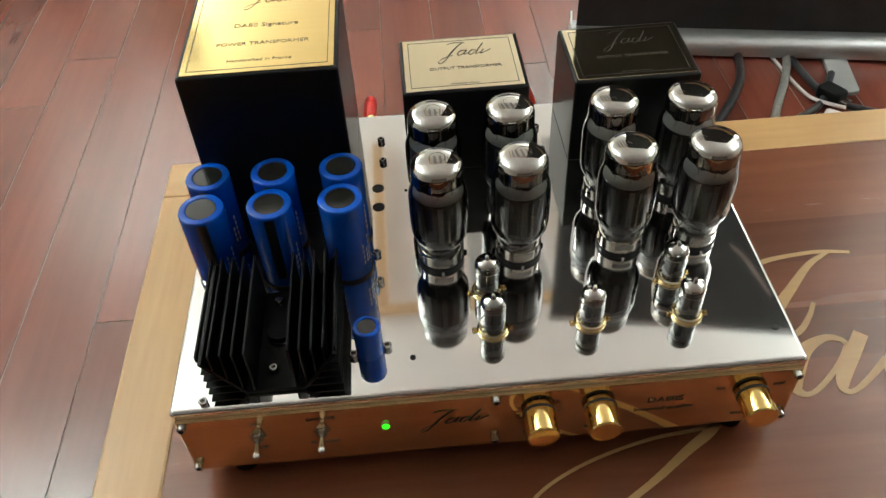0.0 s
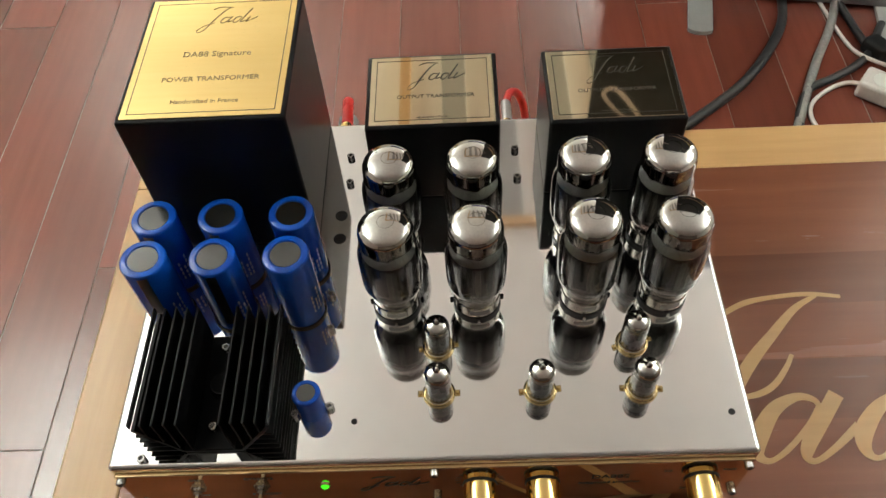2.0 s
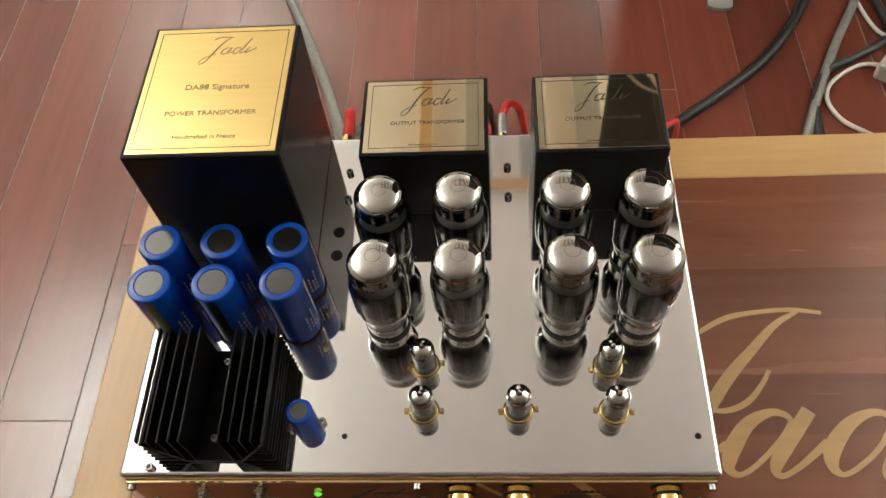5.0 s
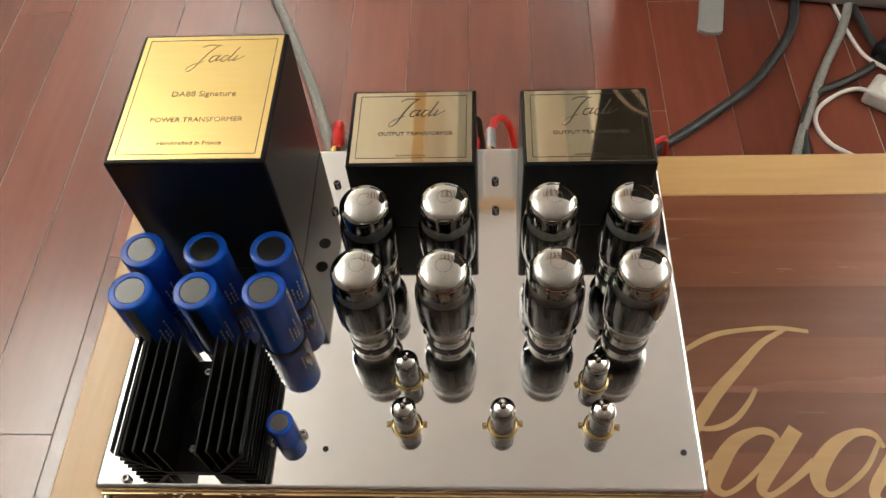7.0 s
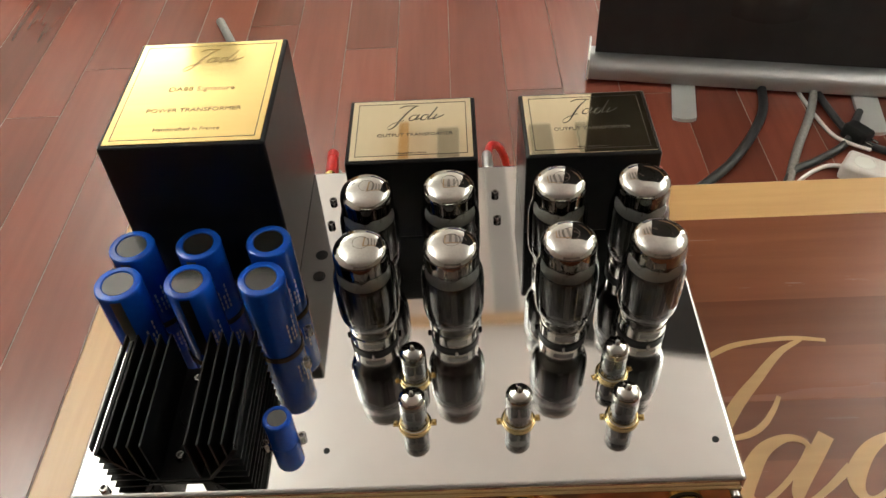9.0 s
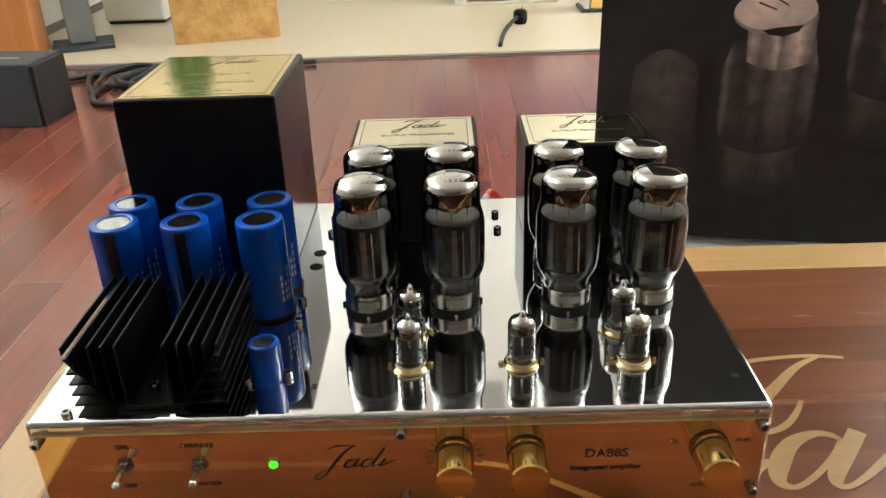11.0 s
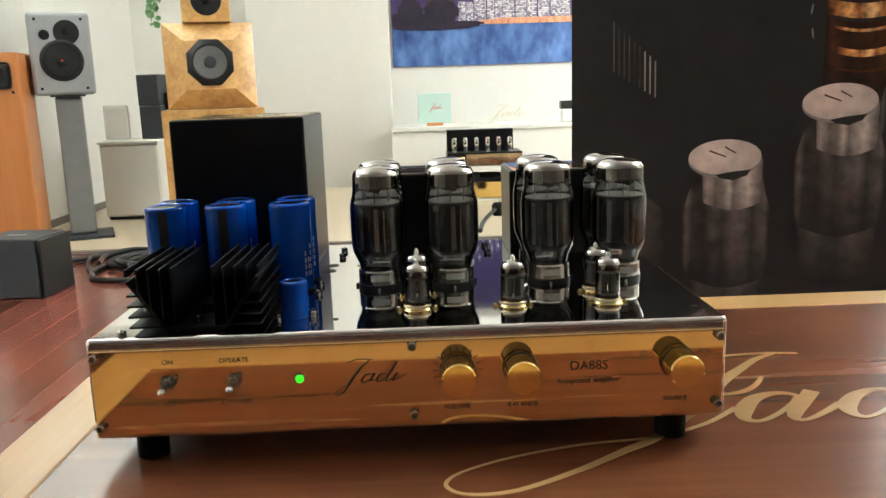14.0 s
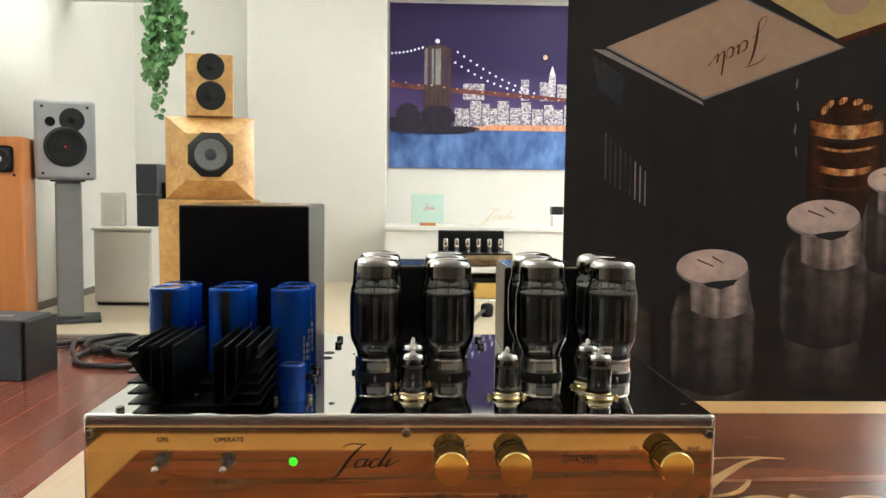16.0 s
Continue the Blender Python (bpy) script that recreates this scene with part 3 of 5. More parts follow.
def capacitor(x, y, r, top, turn, clamp=True, shift=0):
    h = top - PLATE
    c = part("capacitor", lathe([(0, 0.0002), (r * 0.98, 0.0002), (r, 0.001), (r, h - 0.0022), (r - 0.0007, h - 0.0006), (r - 0.002, h), (r * 0.70, h), (r * 0.67, h - 0.0005), (r * 0.655, h - 0.0016), (0, h - 0.0016)], 36), M["blue"], amp, "glossy blue sleeved capacitor", at=pose(x, y, PLATE, 0, 0, turn))
    part("end_cap", disc(r * 0.65, 0.0008, 28), M["cap_top"], c, at=pose(0, 0, h - 0.0015))
    if not clamp:
        return c
    bm = bmesh.new()
    for k in range(6):
        a0, a1 = radians(-100 + k * 4.2), radians(-100 + (k + 1) * 4.2)
        q = [bm.verts.new((math.cos(a) * (r + 0.0001), math.sin(a) * (r + 0.0001), z)) for a, z in ((a0, 0.012), (a1, 0.012), (a1, h - 0.003), (a0, h - 0.003))]
        bm.faces.new(q)
    part("stripe", bm, M["black_plastic"], c, "black polarity stripe")
    for col, n in ((-52, 4), (-40, 3), (-30, 5)):
        bm = bmesh.new()
        for j in range(n):
            z0 = 0.016 + j * 0.0062
            a0, a1 = radians(col + shift), radians(col + shift + 5)
            bm.faces.new([bm.verts.new((math.cos(a) * (r + 0.0001), math.sin(a) * (r + 0.0001), z)) for a, z in ((a0, z0), (a1, z0), (a1, z0 + 0.0045), (a0, z0 + 0.0045))])
        part("print_mark", bm, M["pale_print"], c)
    part("clamp", lathe([(r + 0.0002, 0), (r + 0.0012, 0), (r + 0.0012, 0.0026), (r + 0.0002, 0.0030)], 32), M["black_metal"], c)
    return c


for cx, t0, sh in ((-0.222, 4, 0), (-0.167, 0, 0), (-0.109, 190, 178)):
    capacitor(cx, 0.139, 0.0187, 0.1865, t0, True, sh)
    capacitor(cx, 0.181, 0.0187, 0.1855, t0 - 12, True, sh)
capacitor(-0.094, 0.045, 0.0112, 0.1345, 0, False)

# heat sink: flat bottom, two leaning arms, upright fins inside and level fins outside
sink = part("heat_sink", box(-0.190, -0.144, 0.012, 0.113, PLATE, PLATE + 0.0045, 0.0008, 1), M["black_metal"], amp, "black finned aluminium heat sink")
for s, x0 in ((-1, -0.188), (1, -0.146)):
    bm = bmesh.new()
    lo, hi, th = (x0, PLATE + 0.002), (x0 + s * 0.029, PLATE + 0.042), 0.0026
    q = []
    for y in (0.012, 0.113):
        q.append([bm.verts.new((px, y, pz)) for px, pz in ((lo[0], lo[1]), (lo[0] + s * th * 1.2, lo[1]), (hi[0] + s * th * 0.6, hi[1]), (hi[0] - s * th * 0.6, hi[1] + 0.001))])
    bm.faces.new(q[0] if s > 0 else q[0][::-1])
    bm.faces.new(q[1][::-1] if s > 0 else q[1])
    for k in range(4):
        bm.faces.new((q[0][k], q[0][(k + 1) % 4], q[1][(k + 1) % 4], q[1][k]))
    bmesh.ops.recalc_face_normals(bm, faces=bm.faces)
    part("arm", bm, M["black_metal"], sink)
    for k in range(5):
        fx = -0.167 + s * (0.0158 + k * 0.0088)
        low = PLATE + 0.004 + 0.040 * max(0.0, (abs(fx + 0.167) - 0.021)) / 0.029
        part("fin", box(fx - 0.0008, fx + 0.0008, 0.012, 0.113, low, 0.1545, 0.0004, 1), M["black_metal"], sink)
    for k in range(4):
        z = PLATE + 0.005 + k * 0.0085
        inner = x0 + s * 0.029 * (z - PLATE - 0.002) / 0.040
        outer = -0.167 + s * 0.0518
        part("fin", box(min(inner, outer), max(inner, outer), 0.012, 0.113, z - 0.0009, z + 0.0009, 0.0004, 1), M["black_metal"], sink)
for y in (0.030, 0.100):
    part("bolt", screw, None, sink, at=pose(-0.1695, y, PLATE + 0.0044))
part("transistor", lathe([(0, 0), (0.011, 0), (0.011, 0.001), (0.0095, 0.0015), (0.0095, 0.006), (0.009, 0.0066), (0, 0.0066)], 24), M["black_metal"], sink, at=pose(-0.167, 0.065, PLATE + 0.0044))

# ---- tubes ----


def power_tube():
    t = thing("power_tube", 0, 0, PLATE, "large glass power tube with silvered dome and metal base", "vacuum tube", "power tubes")
    part("base", lathe([(0, 0.0008), (0.0194, 0.0008), (0.0197, 0.002), (0.0197, 0.0165), (0.0190, 0.0180), (0.0172, 0.0186), (0, 0.0186)], 36), M["base_metal"], t, "shining nickel base with a pale band")
    bm = bmesh.new()
    for k in range(10):
        a0, a1 = radians(-112 + k * 5), radians(-112 + (k + 1) * 5)
        bm.faces.new([bm.verts.new((math.cos(a) * 0.01985, math.sin(a) * 0.01985, z)) for a, z in ((a0, 0.0085), (a1, 0.0085), (a1, 0.0140), (a0, 0.0140))])
    part("band", bm, M["mica"], t, "pale printed band")
    col = part("collar", lathe([(0.0192, 0), (0.0203, 0), (0.0203, 0.0040), (0.0201, 0.0046), (0.0199, 0.0049), (0.0192, 0.0049)], 36), M["black_plastic"], t, "black socket collar")
    for a in (8, 172, 270):
        part("collar_screw", disc(0.0015, 0.0030, 10, 0.0005), M["black_metal"] if a != 270 else M["screw"], col, at=pose(0.0219 * math.cos(radians(a)), 0.0219 * math.sin(radians(a)), 0.0))
    prof = [(0.0178, 0.0180), (0.0184, 0.0215), (0.0194, 0.0250), (0.0216, 0.0295), (0.0238, 0.0350), (0.0248, 0.0410), (0.0251, 0.0560), (0.0251, 0.0720), (0.0248, 0.0780), (0.0239, 0.0830), (0.0227, 0.0870), (0.0221, 0.0905)]
    flank = [(0.0218, 0.0950), (0.0218, 0.0990), (0.0217, 0.1030), (0.0214, 0.1055)]
    dome = [(0.0214, 0.1055), (0.0211, 0.1068), (0.0199, 0.1094), (0.0172, 0.1115), (0.0128, 0.1129), (0.0065, 0.1136), (0, 0.1138)]
    part("glass", lathe(prof + [(0.0219, 0.0950)], 40), M["glass"], t, "clear glass envelope")
    part("getter_dome", lathe(dome, 40), M["getter"], t, "silvered glass dome")
    part("getter_flank", lathe(flank, 40), M["getter_edge"], t, "smoky silvered flank of the dome")
    # the silvering ends in an uneven smoky fringe on the inside of the glass
    bm = bmesh.new()
    low, top = [], []
    for k in range(48):
        a = 2 * math.pi * k / 48
        drop = 0.0022 + 0.0012 * math.sin(3 * a + 0.6) + 0.0009 * math.sin(7 * a) + 0.0007 * math.sin(13 * a + 2)
        low.append(bm.verts.new((0.0216 * math.cos(a), 0.0216 * math.sin(a), 0.0950 - drop)))
        top.append(bm.verts.new((0.0217 * math.cos(a), 0.0217 * math.sin(a), 0.0956)))
    for k in range(48):
        bm.faces.new((low[k], low[(k + 1) % 48], top[(k + 1) % 48], top[k]))
    part("getter_fringe", bm, M["getter_edge"], t, "uneven smoky edge of the silvering")
    # a faint etched ring and bars on the crown
    part("etched_mark", lathe([(0.0062, 0.11365), (0.0066, 0.11365), (0.0066, 0.11352), (0.0062, 0.11352)], 24), M["getter_edge"], t, at=pose(0.001, 0.001, 0))
    an = part("anode", lathe([(0, 0.030), (0.0150, 0.030), (0.0195, 0.034), (0.0205, 0.038), (0.0205, 0.0775), (0.0195, 0.0785), (0, 0.0785)], 8), M["anode"], t, "dark grey anode")
    for a in (0, 45, 90, 135, 180, 225, 270, 315):
        part("anode_rib", box(-0.0022, 0.0022, -0.0008, 0.0008, 0.037, 0.0765, 0.0006, 1), M["plate_grey"], an, at=pose(0.0201 * math.cos(radians(a)), 0.0201 * math.sin(radians(a)), 0, 0, 0, a + 90))
    for a in (20, 110, 200, 290):
        part("anode_seam", box(-0.0006, 0.0006, -0.0004, 0.0004, 0.036, 0.0745), M["wire"], an, at=pose(0.0203 * math.cos(radians(a)), 0.0203 * math.sin(radians(a)), 0))
    part("mica_disc", disc(0.0212, 0.0006, 24), M["mica"], t, at=pose(0, 0, 0.0798))
    for k in range(6):
        a = radians(25 + k * 60)
        part("support_wire", disc(0.0006, 0.0145, 6), M["wire"], t, at=pose(0.0135 * math.cos(a), 0.0135 * math.sin(a), 0.0800))
    part("getter_ring", lathe([(0.0075, 0.0955), (0.0083, 0.0963), (0.0075, 0.0971), (0.0067, 0.0963), (0.0075, 0.0955)], 20), M["wire"], t)
    return t


first = power_tube()
spots = [(x, y) for y in (0.1425, 0.2085) for x in (-0.0285, 0.0405, 0.1315, 0.198)]
for k, (x, y) in enumerate(spots):
    if k == 0:
        first.matrix_basis = pose(x, y, PLATE)
    else:
        copy_thing(first, pose(x, y, PLATE, 0.6 * math.sin(k * 2.1), 0.6 * math.cos(k * 1.7), 5 * math.sin(k * 2.7)))


def small_tube():
    t = thing("signal_tube", 0, 0, PLATE, "small clear glass signal tube in a gilt socket", "vacuum tube", "signal tubes")
    so = part("socket", lathe([(0.0102, 0), (0.0132, 0), (0.0132, 0.0010), (0.0124, 0.0014), (0.0122, 0.0018), (0.0124, 0.0022), (0.0120, 0.0027), (0.0112, 0.0029), (0.0105, 0.0027), (0.0103, 0.002)], 32), M["pale_gilt"], t, "gilt ring socket")
    bm = box(-0.0170, 0.0170, -0.0026, 0.0026, 0.0001, 0.0009, 0.0003, 1)
    part("flange", bm, M["pale_gilt"], so)
    part("ceramic_ring", lathe([(0.0100, 0.0029), (0.0113, 0.0029), (0.0113, 0.0042), (0.0109, 0.0047), (0.0100, 0.0047)], 32), M["ceramic"], so, "white ceramic socket ring")
    part("gilt_ring", lathe([(0.0105, 0.0047), (0.0112, 0.0048), (0.0114, 0.0051), (0.0111, 0.0055), (0.0104, 0.0055)], 32), M["pale_gilt"], so)
    for x in (-0.0150, 0.0150):
        part("flange_screw", disc(0.0015, 0.0022, 8, 0.0005), M["pale_gilt"], so, at=pose(x, 0, 0.0009))
    part("glass", lathe([(0.0100, 0.0010), (0.0103, 0.003), (0.0103, 0.0290)], 28), M["glass"], t, "clear glass envelope")
    part("getter_dome", lathe([(0.0102, 0.0338), (0.0097, 0.0355), (0.0086, 0.0372), (0.0068, 0.0384), (0.0046, 0.0391), (0.0030, 0.0398), (0.0022, 0.0416), (0.0012, 0.0436), (0, 0.0442)], 28), M["getter"], t, "silvered glass tip")
    part("getter_flank", lathe([(0.0103, 0.0290), (0.0103, 0.0325), (0.0102, 0.0338)], 28), M["getter_edge"], t, "smoky silvered flank")
    for x in (-0.0036, 0.0036):
        part("anode", box(x - 0.0026, x + 0.0026, -0.0045, 0.0045, 0.0085, 0.0255, 0.0008, 1), M["plate_grey"], t)
    part("mica_disc", disc(0.0088, 0.0005, 18), M["mica"], t, at=pose(0, 0, 0.0262))
    part("mica_disc", disc(0.0088, 0.0005, 18), M["mica"], t, at=pose(0, 0, 0.0078))
    for k in range(9):
        a = radians(k * 36)
        part("pin_wire", disc(0.0005, 0.0068, 5), M["wire"], t, at=pose(0.006 * math.cos(a), 0.006 * math.sin(a), 0.0012))
    return t


first = small_tube()
for k, (x, y, rz) in enumerate(((0.007, 0.056, 0), (0.0875, 0.056, 4), (0.1675, 0.055, -3), (0.007, 0.0985, 8), (0.166, 0.0965, 15))):
    if k == 0:
        first.matrix_basis = pose(x, y, PLATE, 0, 0, rz)
    else:
        copy_thing(first, pose(x, y, PLATE, 0, 0, rz))

# ---- connectors and leads behind the amplifier ----


def plug(x, z, material, label, length=0.045):
    t = thing("speaker_plug", x, DEPTH, z, label, "plug", "rear plugs")
    part("terminal", lathe([(0, 0.0005), (0.007, 0.0005), (0.007, 0.008), (0.005, 0.009), (0.005, 0.014), (0, 0.014)], 18), M["knob"], t, at=pose(0, 0, 0, -90))
    part("sleeve", lathe([(0.0050, 0.012), (0.0056, 0.014), (0.0056, length - 0.006), (0.005, length), (0, length)], 18), material, t, at=pose(0, 0, 0, -90))
    return t


plug(-0.088, 0.090, M["red"], "red speaker plug in the rear terminal", 0.04)
plug(0.080, 0.086, M["alu"], "silver phono plug in a rear socket", 0.04)
plug(0.063, 0.082, M["red"], "red phono plug in a rear socket", 0.03)


def cable(pts, r, material, label, name="cable", seg=10):
    return tagged(part(name, hose(pts, r, seg), M[material]), label, "cable")


cable([(-0.088, 0.40, 0.090), (-0.089, 0.413, 0.086), (-0.093, 0.424, 0.066), (-0.098, 0.432, 0.03)], 0.0062, "red", "red heat-shrink end of the speaker lead")
cable([(-0.096, 0.430, 0.04), (-0.108, 0.452, -0.02), (-0.155, 0.58, -0.20), (-0.235, 0.85, -0.42), (-0.31, 1.08, -0.494), (-0.42, 1.35, -0.498), (-0.60, 1.75, -0.499)], 0.0115, "cable_grey", "thick grey braided speaker lead running to the floor")
cable([(0.080, 0.40, 0.086), (0.086, 0.42, 0.084), (0.098, 0.440, 0.06), (0.108, 0.450, 0.01), (0.13, 0.52, -0.2), (0.2, 0.7, -0.48)], 0.0045, "red", "thin red signal lead")
cable([(0.063, 0.39, 0.082), (0.055, 0.42, 0.085), (0.05, 0.445, 0.06), (0.06, 0.48, -0.1), (0.1, 0.62, -0.45), (0.2, 0.75, -0.504)], 0.005, "cable_black", "thin black signal lead")
cable([(0.04, 0.385, 0.075), (0.05, 0.41, 0.088), (0.062, 0.43, 0.075), (0.07, 0.46, 0.0), (0.09, 0.55, -0.4)], 0.004, "cable_black", "thin black signal lead")
cable([(0.215, 0.37, 0.06), (0.235, 0.40, 0.045), (0.262, 0.43, 0.020), (0.290, 0.455, 0.006), (0.31, 0.52, -0.15), (0.34, 0.70, -0.46), (0.40, 0.83, -0.504)], 0.0035, "red", "thin red lead over the table edge")
cable([(0.36, 0.84, -0.499), (0.436, 0.892, -0.499), (0.524, 0.959, -0.499), (0.633, 1.053, -0.499), (0.721, 1.172, -0.499), (0.768, 1.281, -0.499), (0.80, 1.50, -0.499), (0.85, 1.9, -0.499)], 0.0105, "cable_black", "thick black cable lying on the floor")
cable([(0.61, 0.66, -0.501), (0.683, 0.858, -0.501), (0.738, 0.986, -0.501), (0.793, 1.10, -0.501), (0.876, 1.259, -0.501), (0.96, 1.5, -0.501)], 0.0095, "cable_grey", "thick grey braided cable lying on the floor")
cable([(0.855, 1.42, -0.506), (0.863, 1.297, -0.506), (0.873, 1.203, -0.506), (0.887, 1.14, -0.505), (0.905, 1.09, -0.49), (0.925, 1.055, -0.478)], 0.0042, "cable_white", "white power cable lying on the floor")
cable([(0.872, 1.010, -0.485), (0.84, 1.035, -0.500), (0.80, 1.024, -0.506), (0.755, 0.985, -0.506), (0.742, 0.940, -0.506), (0.757, 0.893, -0.506), (0.793, 0.860, -0.506), (0.85, 0.82, -0.506)], 0.0046, "cable_white", "white power cable in a loop on the floor")
cable([(0.69, 0.78, -0.501), (0.705, 0.872, -0.501), (0.717, 0.946, -0.501), (0.757, 1.021, -0.501), (0.82, 1.055, -0.501), (0.90, 1.11, -0.501), (0.97, 1.22, -0.501)], 0.0085, "cable_black", "black cable coiled round the white lead")
cable([(0.90, 1.42, -0.502), (0.905, 1.25, -0.502), (0.93, 1.12, -0.502), (1.02, 1.05, -0.502)], 0.008, "cable_black", "black cable behind the power strip")
strip = thing("power_strip", 0.945, 0.965, FLOOR, "white power strip lying on the wooden floor", "power strip", rz=-38)
part("body", box(-0.105, 0.105, -0.032, 0.032, 0.0, 0.040, 0.008, 3), M["cable_white"], strip)
for x in (-0.065, 0.0, 0.065):
    part("socket", lathe([(0, 0), (0.021, 0), (0.021, 0.0012), (0.019, 0.0014), (0.0185, 0.0004), (0, 0.0004)], 24), M["white"], strip, at=pose(x, 0, 0.0398))
pl = thing("power_plug", 0.93, 1.13, FLOOR, "black mains plug lying among the cables", "plug", rz=30)
part("body", box(-0.02, 0.02, -0.03, 0.03, 0.0, 0.035, 0.008, 3), M["rubber"], pl)
part("pin", disc(0.0024, 0.018, 8), M["screw"], pl, at=pose(-0.009, -0.03, 0.018, 90))
part("pin", disc(0.0024, 0.018, 8), M["screw"], pl, at=pose(0.009, -0.03, 0.018, 90))

# ---- the roll-up banner ----
banner = thing("rollup_banner", 0.675, 1.393, FLOOR, "tall dark roll-up banner printed with tubes on silver base", "banner", rz=-10.8)
BU0, BU1, BTOP = -0.285, 0.56, 2.315
part("print", box(BU0, BU1, -0.0006, 0.0006, 0.053, BTOP), M["banner"], banner, "black printed banner sheet")
part("top_rail", box(BU0 - 0.005, BU1 + 0.005, -0.009, 0.009, BTOP, BTOP + 0.025, 0.003), M["alu"], banner)
bm = bmesh.new()
prof = [(-0.054, 0.010), (0.050, 0.010), (0.050, 0.036), (0.035, 0.048), (0.010, 0.054), (-0.010, 0.054), (-0.040, 0.046), (-0.053, 0.030)]
qa = [bm.verts.new((BU0 - 0.012, y, z)) for y, z in prof]
qb = [bm.verts.new((BU1 + 0.012, y, z)) for y, z in prof]
bm.faces.new(qa[::-1])
bm.faces.new(qb)
for k in range(len(prof)):
    bm.faces.new((qa[k], qa[(k + 1) % 8], qb[(k + 1) % 8], qb[k]))
bmesh.ops.recalc_face_normals(bm, faces=bm.faces)
part("base", bm, M["alu"], banner, "brushed aluminium base")
for x in (BU0 - 0.016, BU1 + 0.012):
    part("end_cap", box(x, x + 0.005, -0.058, 0.052, 0.008, 0.066, 0.002), M["white"], banner)
for u in (-0.068, 0.345):
    bm = bmesh.new()
    rim = [(u + 0.027, 0.05)] + [(u + 0.027 * math.cos(a), -0.178 + 0.012 * math.sin(a)) for a in (-math.pi * k / 10 for k in range(11))] + [(u - 0.027, 0.05)]
    lo, hi = ([bm.verts.new((px, py, z)) for px, py in rim] for z in (0.0, 0.009))
    bm.faces.new(hi)
    bm.faces.new(lo[::-1])
    for k in range(len(rim)):
        bm.faces.new((lo[k], lo[(k + 1) % len(rim)], hi[(k + 1) % len(rim)], hi[k]))
    bmesh.ops.recalc_face_normals(bm, faces=bm.faces)
    part("foot", bm, M["foot_alu"], banner, "grey metal foot")
part("pole", disc(0.008, BTOP - 0.04, 12), M["alu"], banner, at=pose(0.16, 0.03, 0.045))

P_pink = surface("print_rose_silver", (0.56, 0.45, 0.41), (0.34, 0.26, 0.235), 0.5, 0, 14, bump=0)
P_grey = surface("print_smoke", (0.20, 0.17, 0.165), (0.035, 0.030, 0.030), 0.5, 0, 10, (2.0, 1, 0.7), bump=0, span=(0.36, 0.68), fine=2.0)
P_lite = surface("print_rose_light", (0.64, 0.53, 0.48), (0.45, 0.35, 0.32), 0.5, 0, 9, bump=0, fine=2.0)
P_tan = surface("print_tan", (0.60, 0.41, 0.29), (0.50, 0.33, 0.225), 0.5, 0, 5, bump=0)
P_gold = surface("print_gold", (0.72, 0.55, 0.27), (0.58, 0.42, 0.18), 0.5, 0, 8, bump=0)
P_edge = surface("print_edge", (0.42, 0.37, 0.36), (0.25, 0.22, 0.21), 0.5, 0, 20, bump=0)
P_blue = surface("print_slate", (0.075, 0.075, 0.085), (0.03, 0.03, 0.035), 0.5, 0, 6, bump=0)
P_brown = surface("print_brown", (0.16, 0.05, 0.018), (0.05, 0.015, 0.008), 0.5, 0, 14, bump=0)
layer = [0]


def sheet(pts, material, name="print_shape"):
    """A flat printed shape on the banner's face from outline points (across, height above the table)."""
    layer[0] += 1
    bm = bmesh.new()
    y = -0.0007 - 0.00008 * layer[0]
    bm.faces.new([bm.verts.new((min(u, BU1 - 0.002), y, v - FLOOR)) for u, v in pts])
    bm.normal_update()
    if bm.faces[:][0].normal.y > 0:
        bmesh.ops.reverse_faces(bm, faces=bm.faces[:])
    return part(name, bm, material, banner)


def oval(cu, cv, ru, rv, n=28, tilt=0.0, a0=0, a1=360):
    out = []
    for k in range(n):
        a = radians(a0 + (a1 - a0) * k / (n if a1 - a0 == 360 else n - 1))
        x, y = ru * math.cos(a), rv * math.sin(a)
        out.append((cu + x * math.cos(tilt) - y * math.sin(tilt), cv + x * math.sin(tilt) + y * math.cos(tilt)))
    return out


def print_shades(name, across, down, grain=0.35, scale=18.0):
    """A printed photograph of a rounded thing: tones across it, faded from its foot up, with a little grain."""
    n = Nodes("print_" + name)
    tc = n.add("ShaderNodeTexCoord")
    xyz = n.add("ShaderNodeSeparateXYZ")
    n.link(tc.outputs["Generated"], xyz.inputs[0])
    a = ramp(n, xyz.outputs["X"], across)
    d = ramp(n, xyz.outputs["Z"], [(p, (v, v, v)) for p, v in down])
    noise = n.add("ShaderNodeTexNoise", Scale=scale, Detail=4.0)
    n.link(tc.outputs["Object"], noise.inputs["Vector"])
    g = n.add("ShaderNodeMapRange")
    g.inputs[1].default_value, g.inputs[2].default_value = 0.3, 0.7
    g.inputs[3].default_value, g.inputs[4].default_value = 1 - grain, 1 + grain
    n.link(noise.outputs[0], g.inputs[0])
    tone = n.add("ShaderNodeVectorMath")
    tone.operation = "SCALE"
    n.link(a, tone.inputs[0])
    n.link(g.outputs[0], tone.inputs["Scale"])
    mix = n.add("ShaderNodeMix")
    mix.data_type = "RGBA"
    mix.inputs["A"].default_value = (0.026, 0.024, 0.023, 1)
    n.link(d, mix.inputs["Factor"])
    n.link(tone.outputs[0], mix.inputs["B"])
    n.link(mix.outputs["Result"], n.b.inputs["Base Color"])
    n.b.inputs["Roughness"].default_value = 0.5
    return n.m


def rose(v):
    return (v, v * 0.80, v * 0.72)


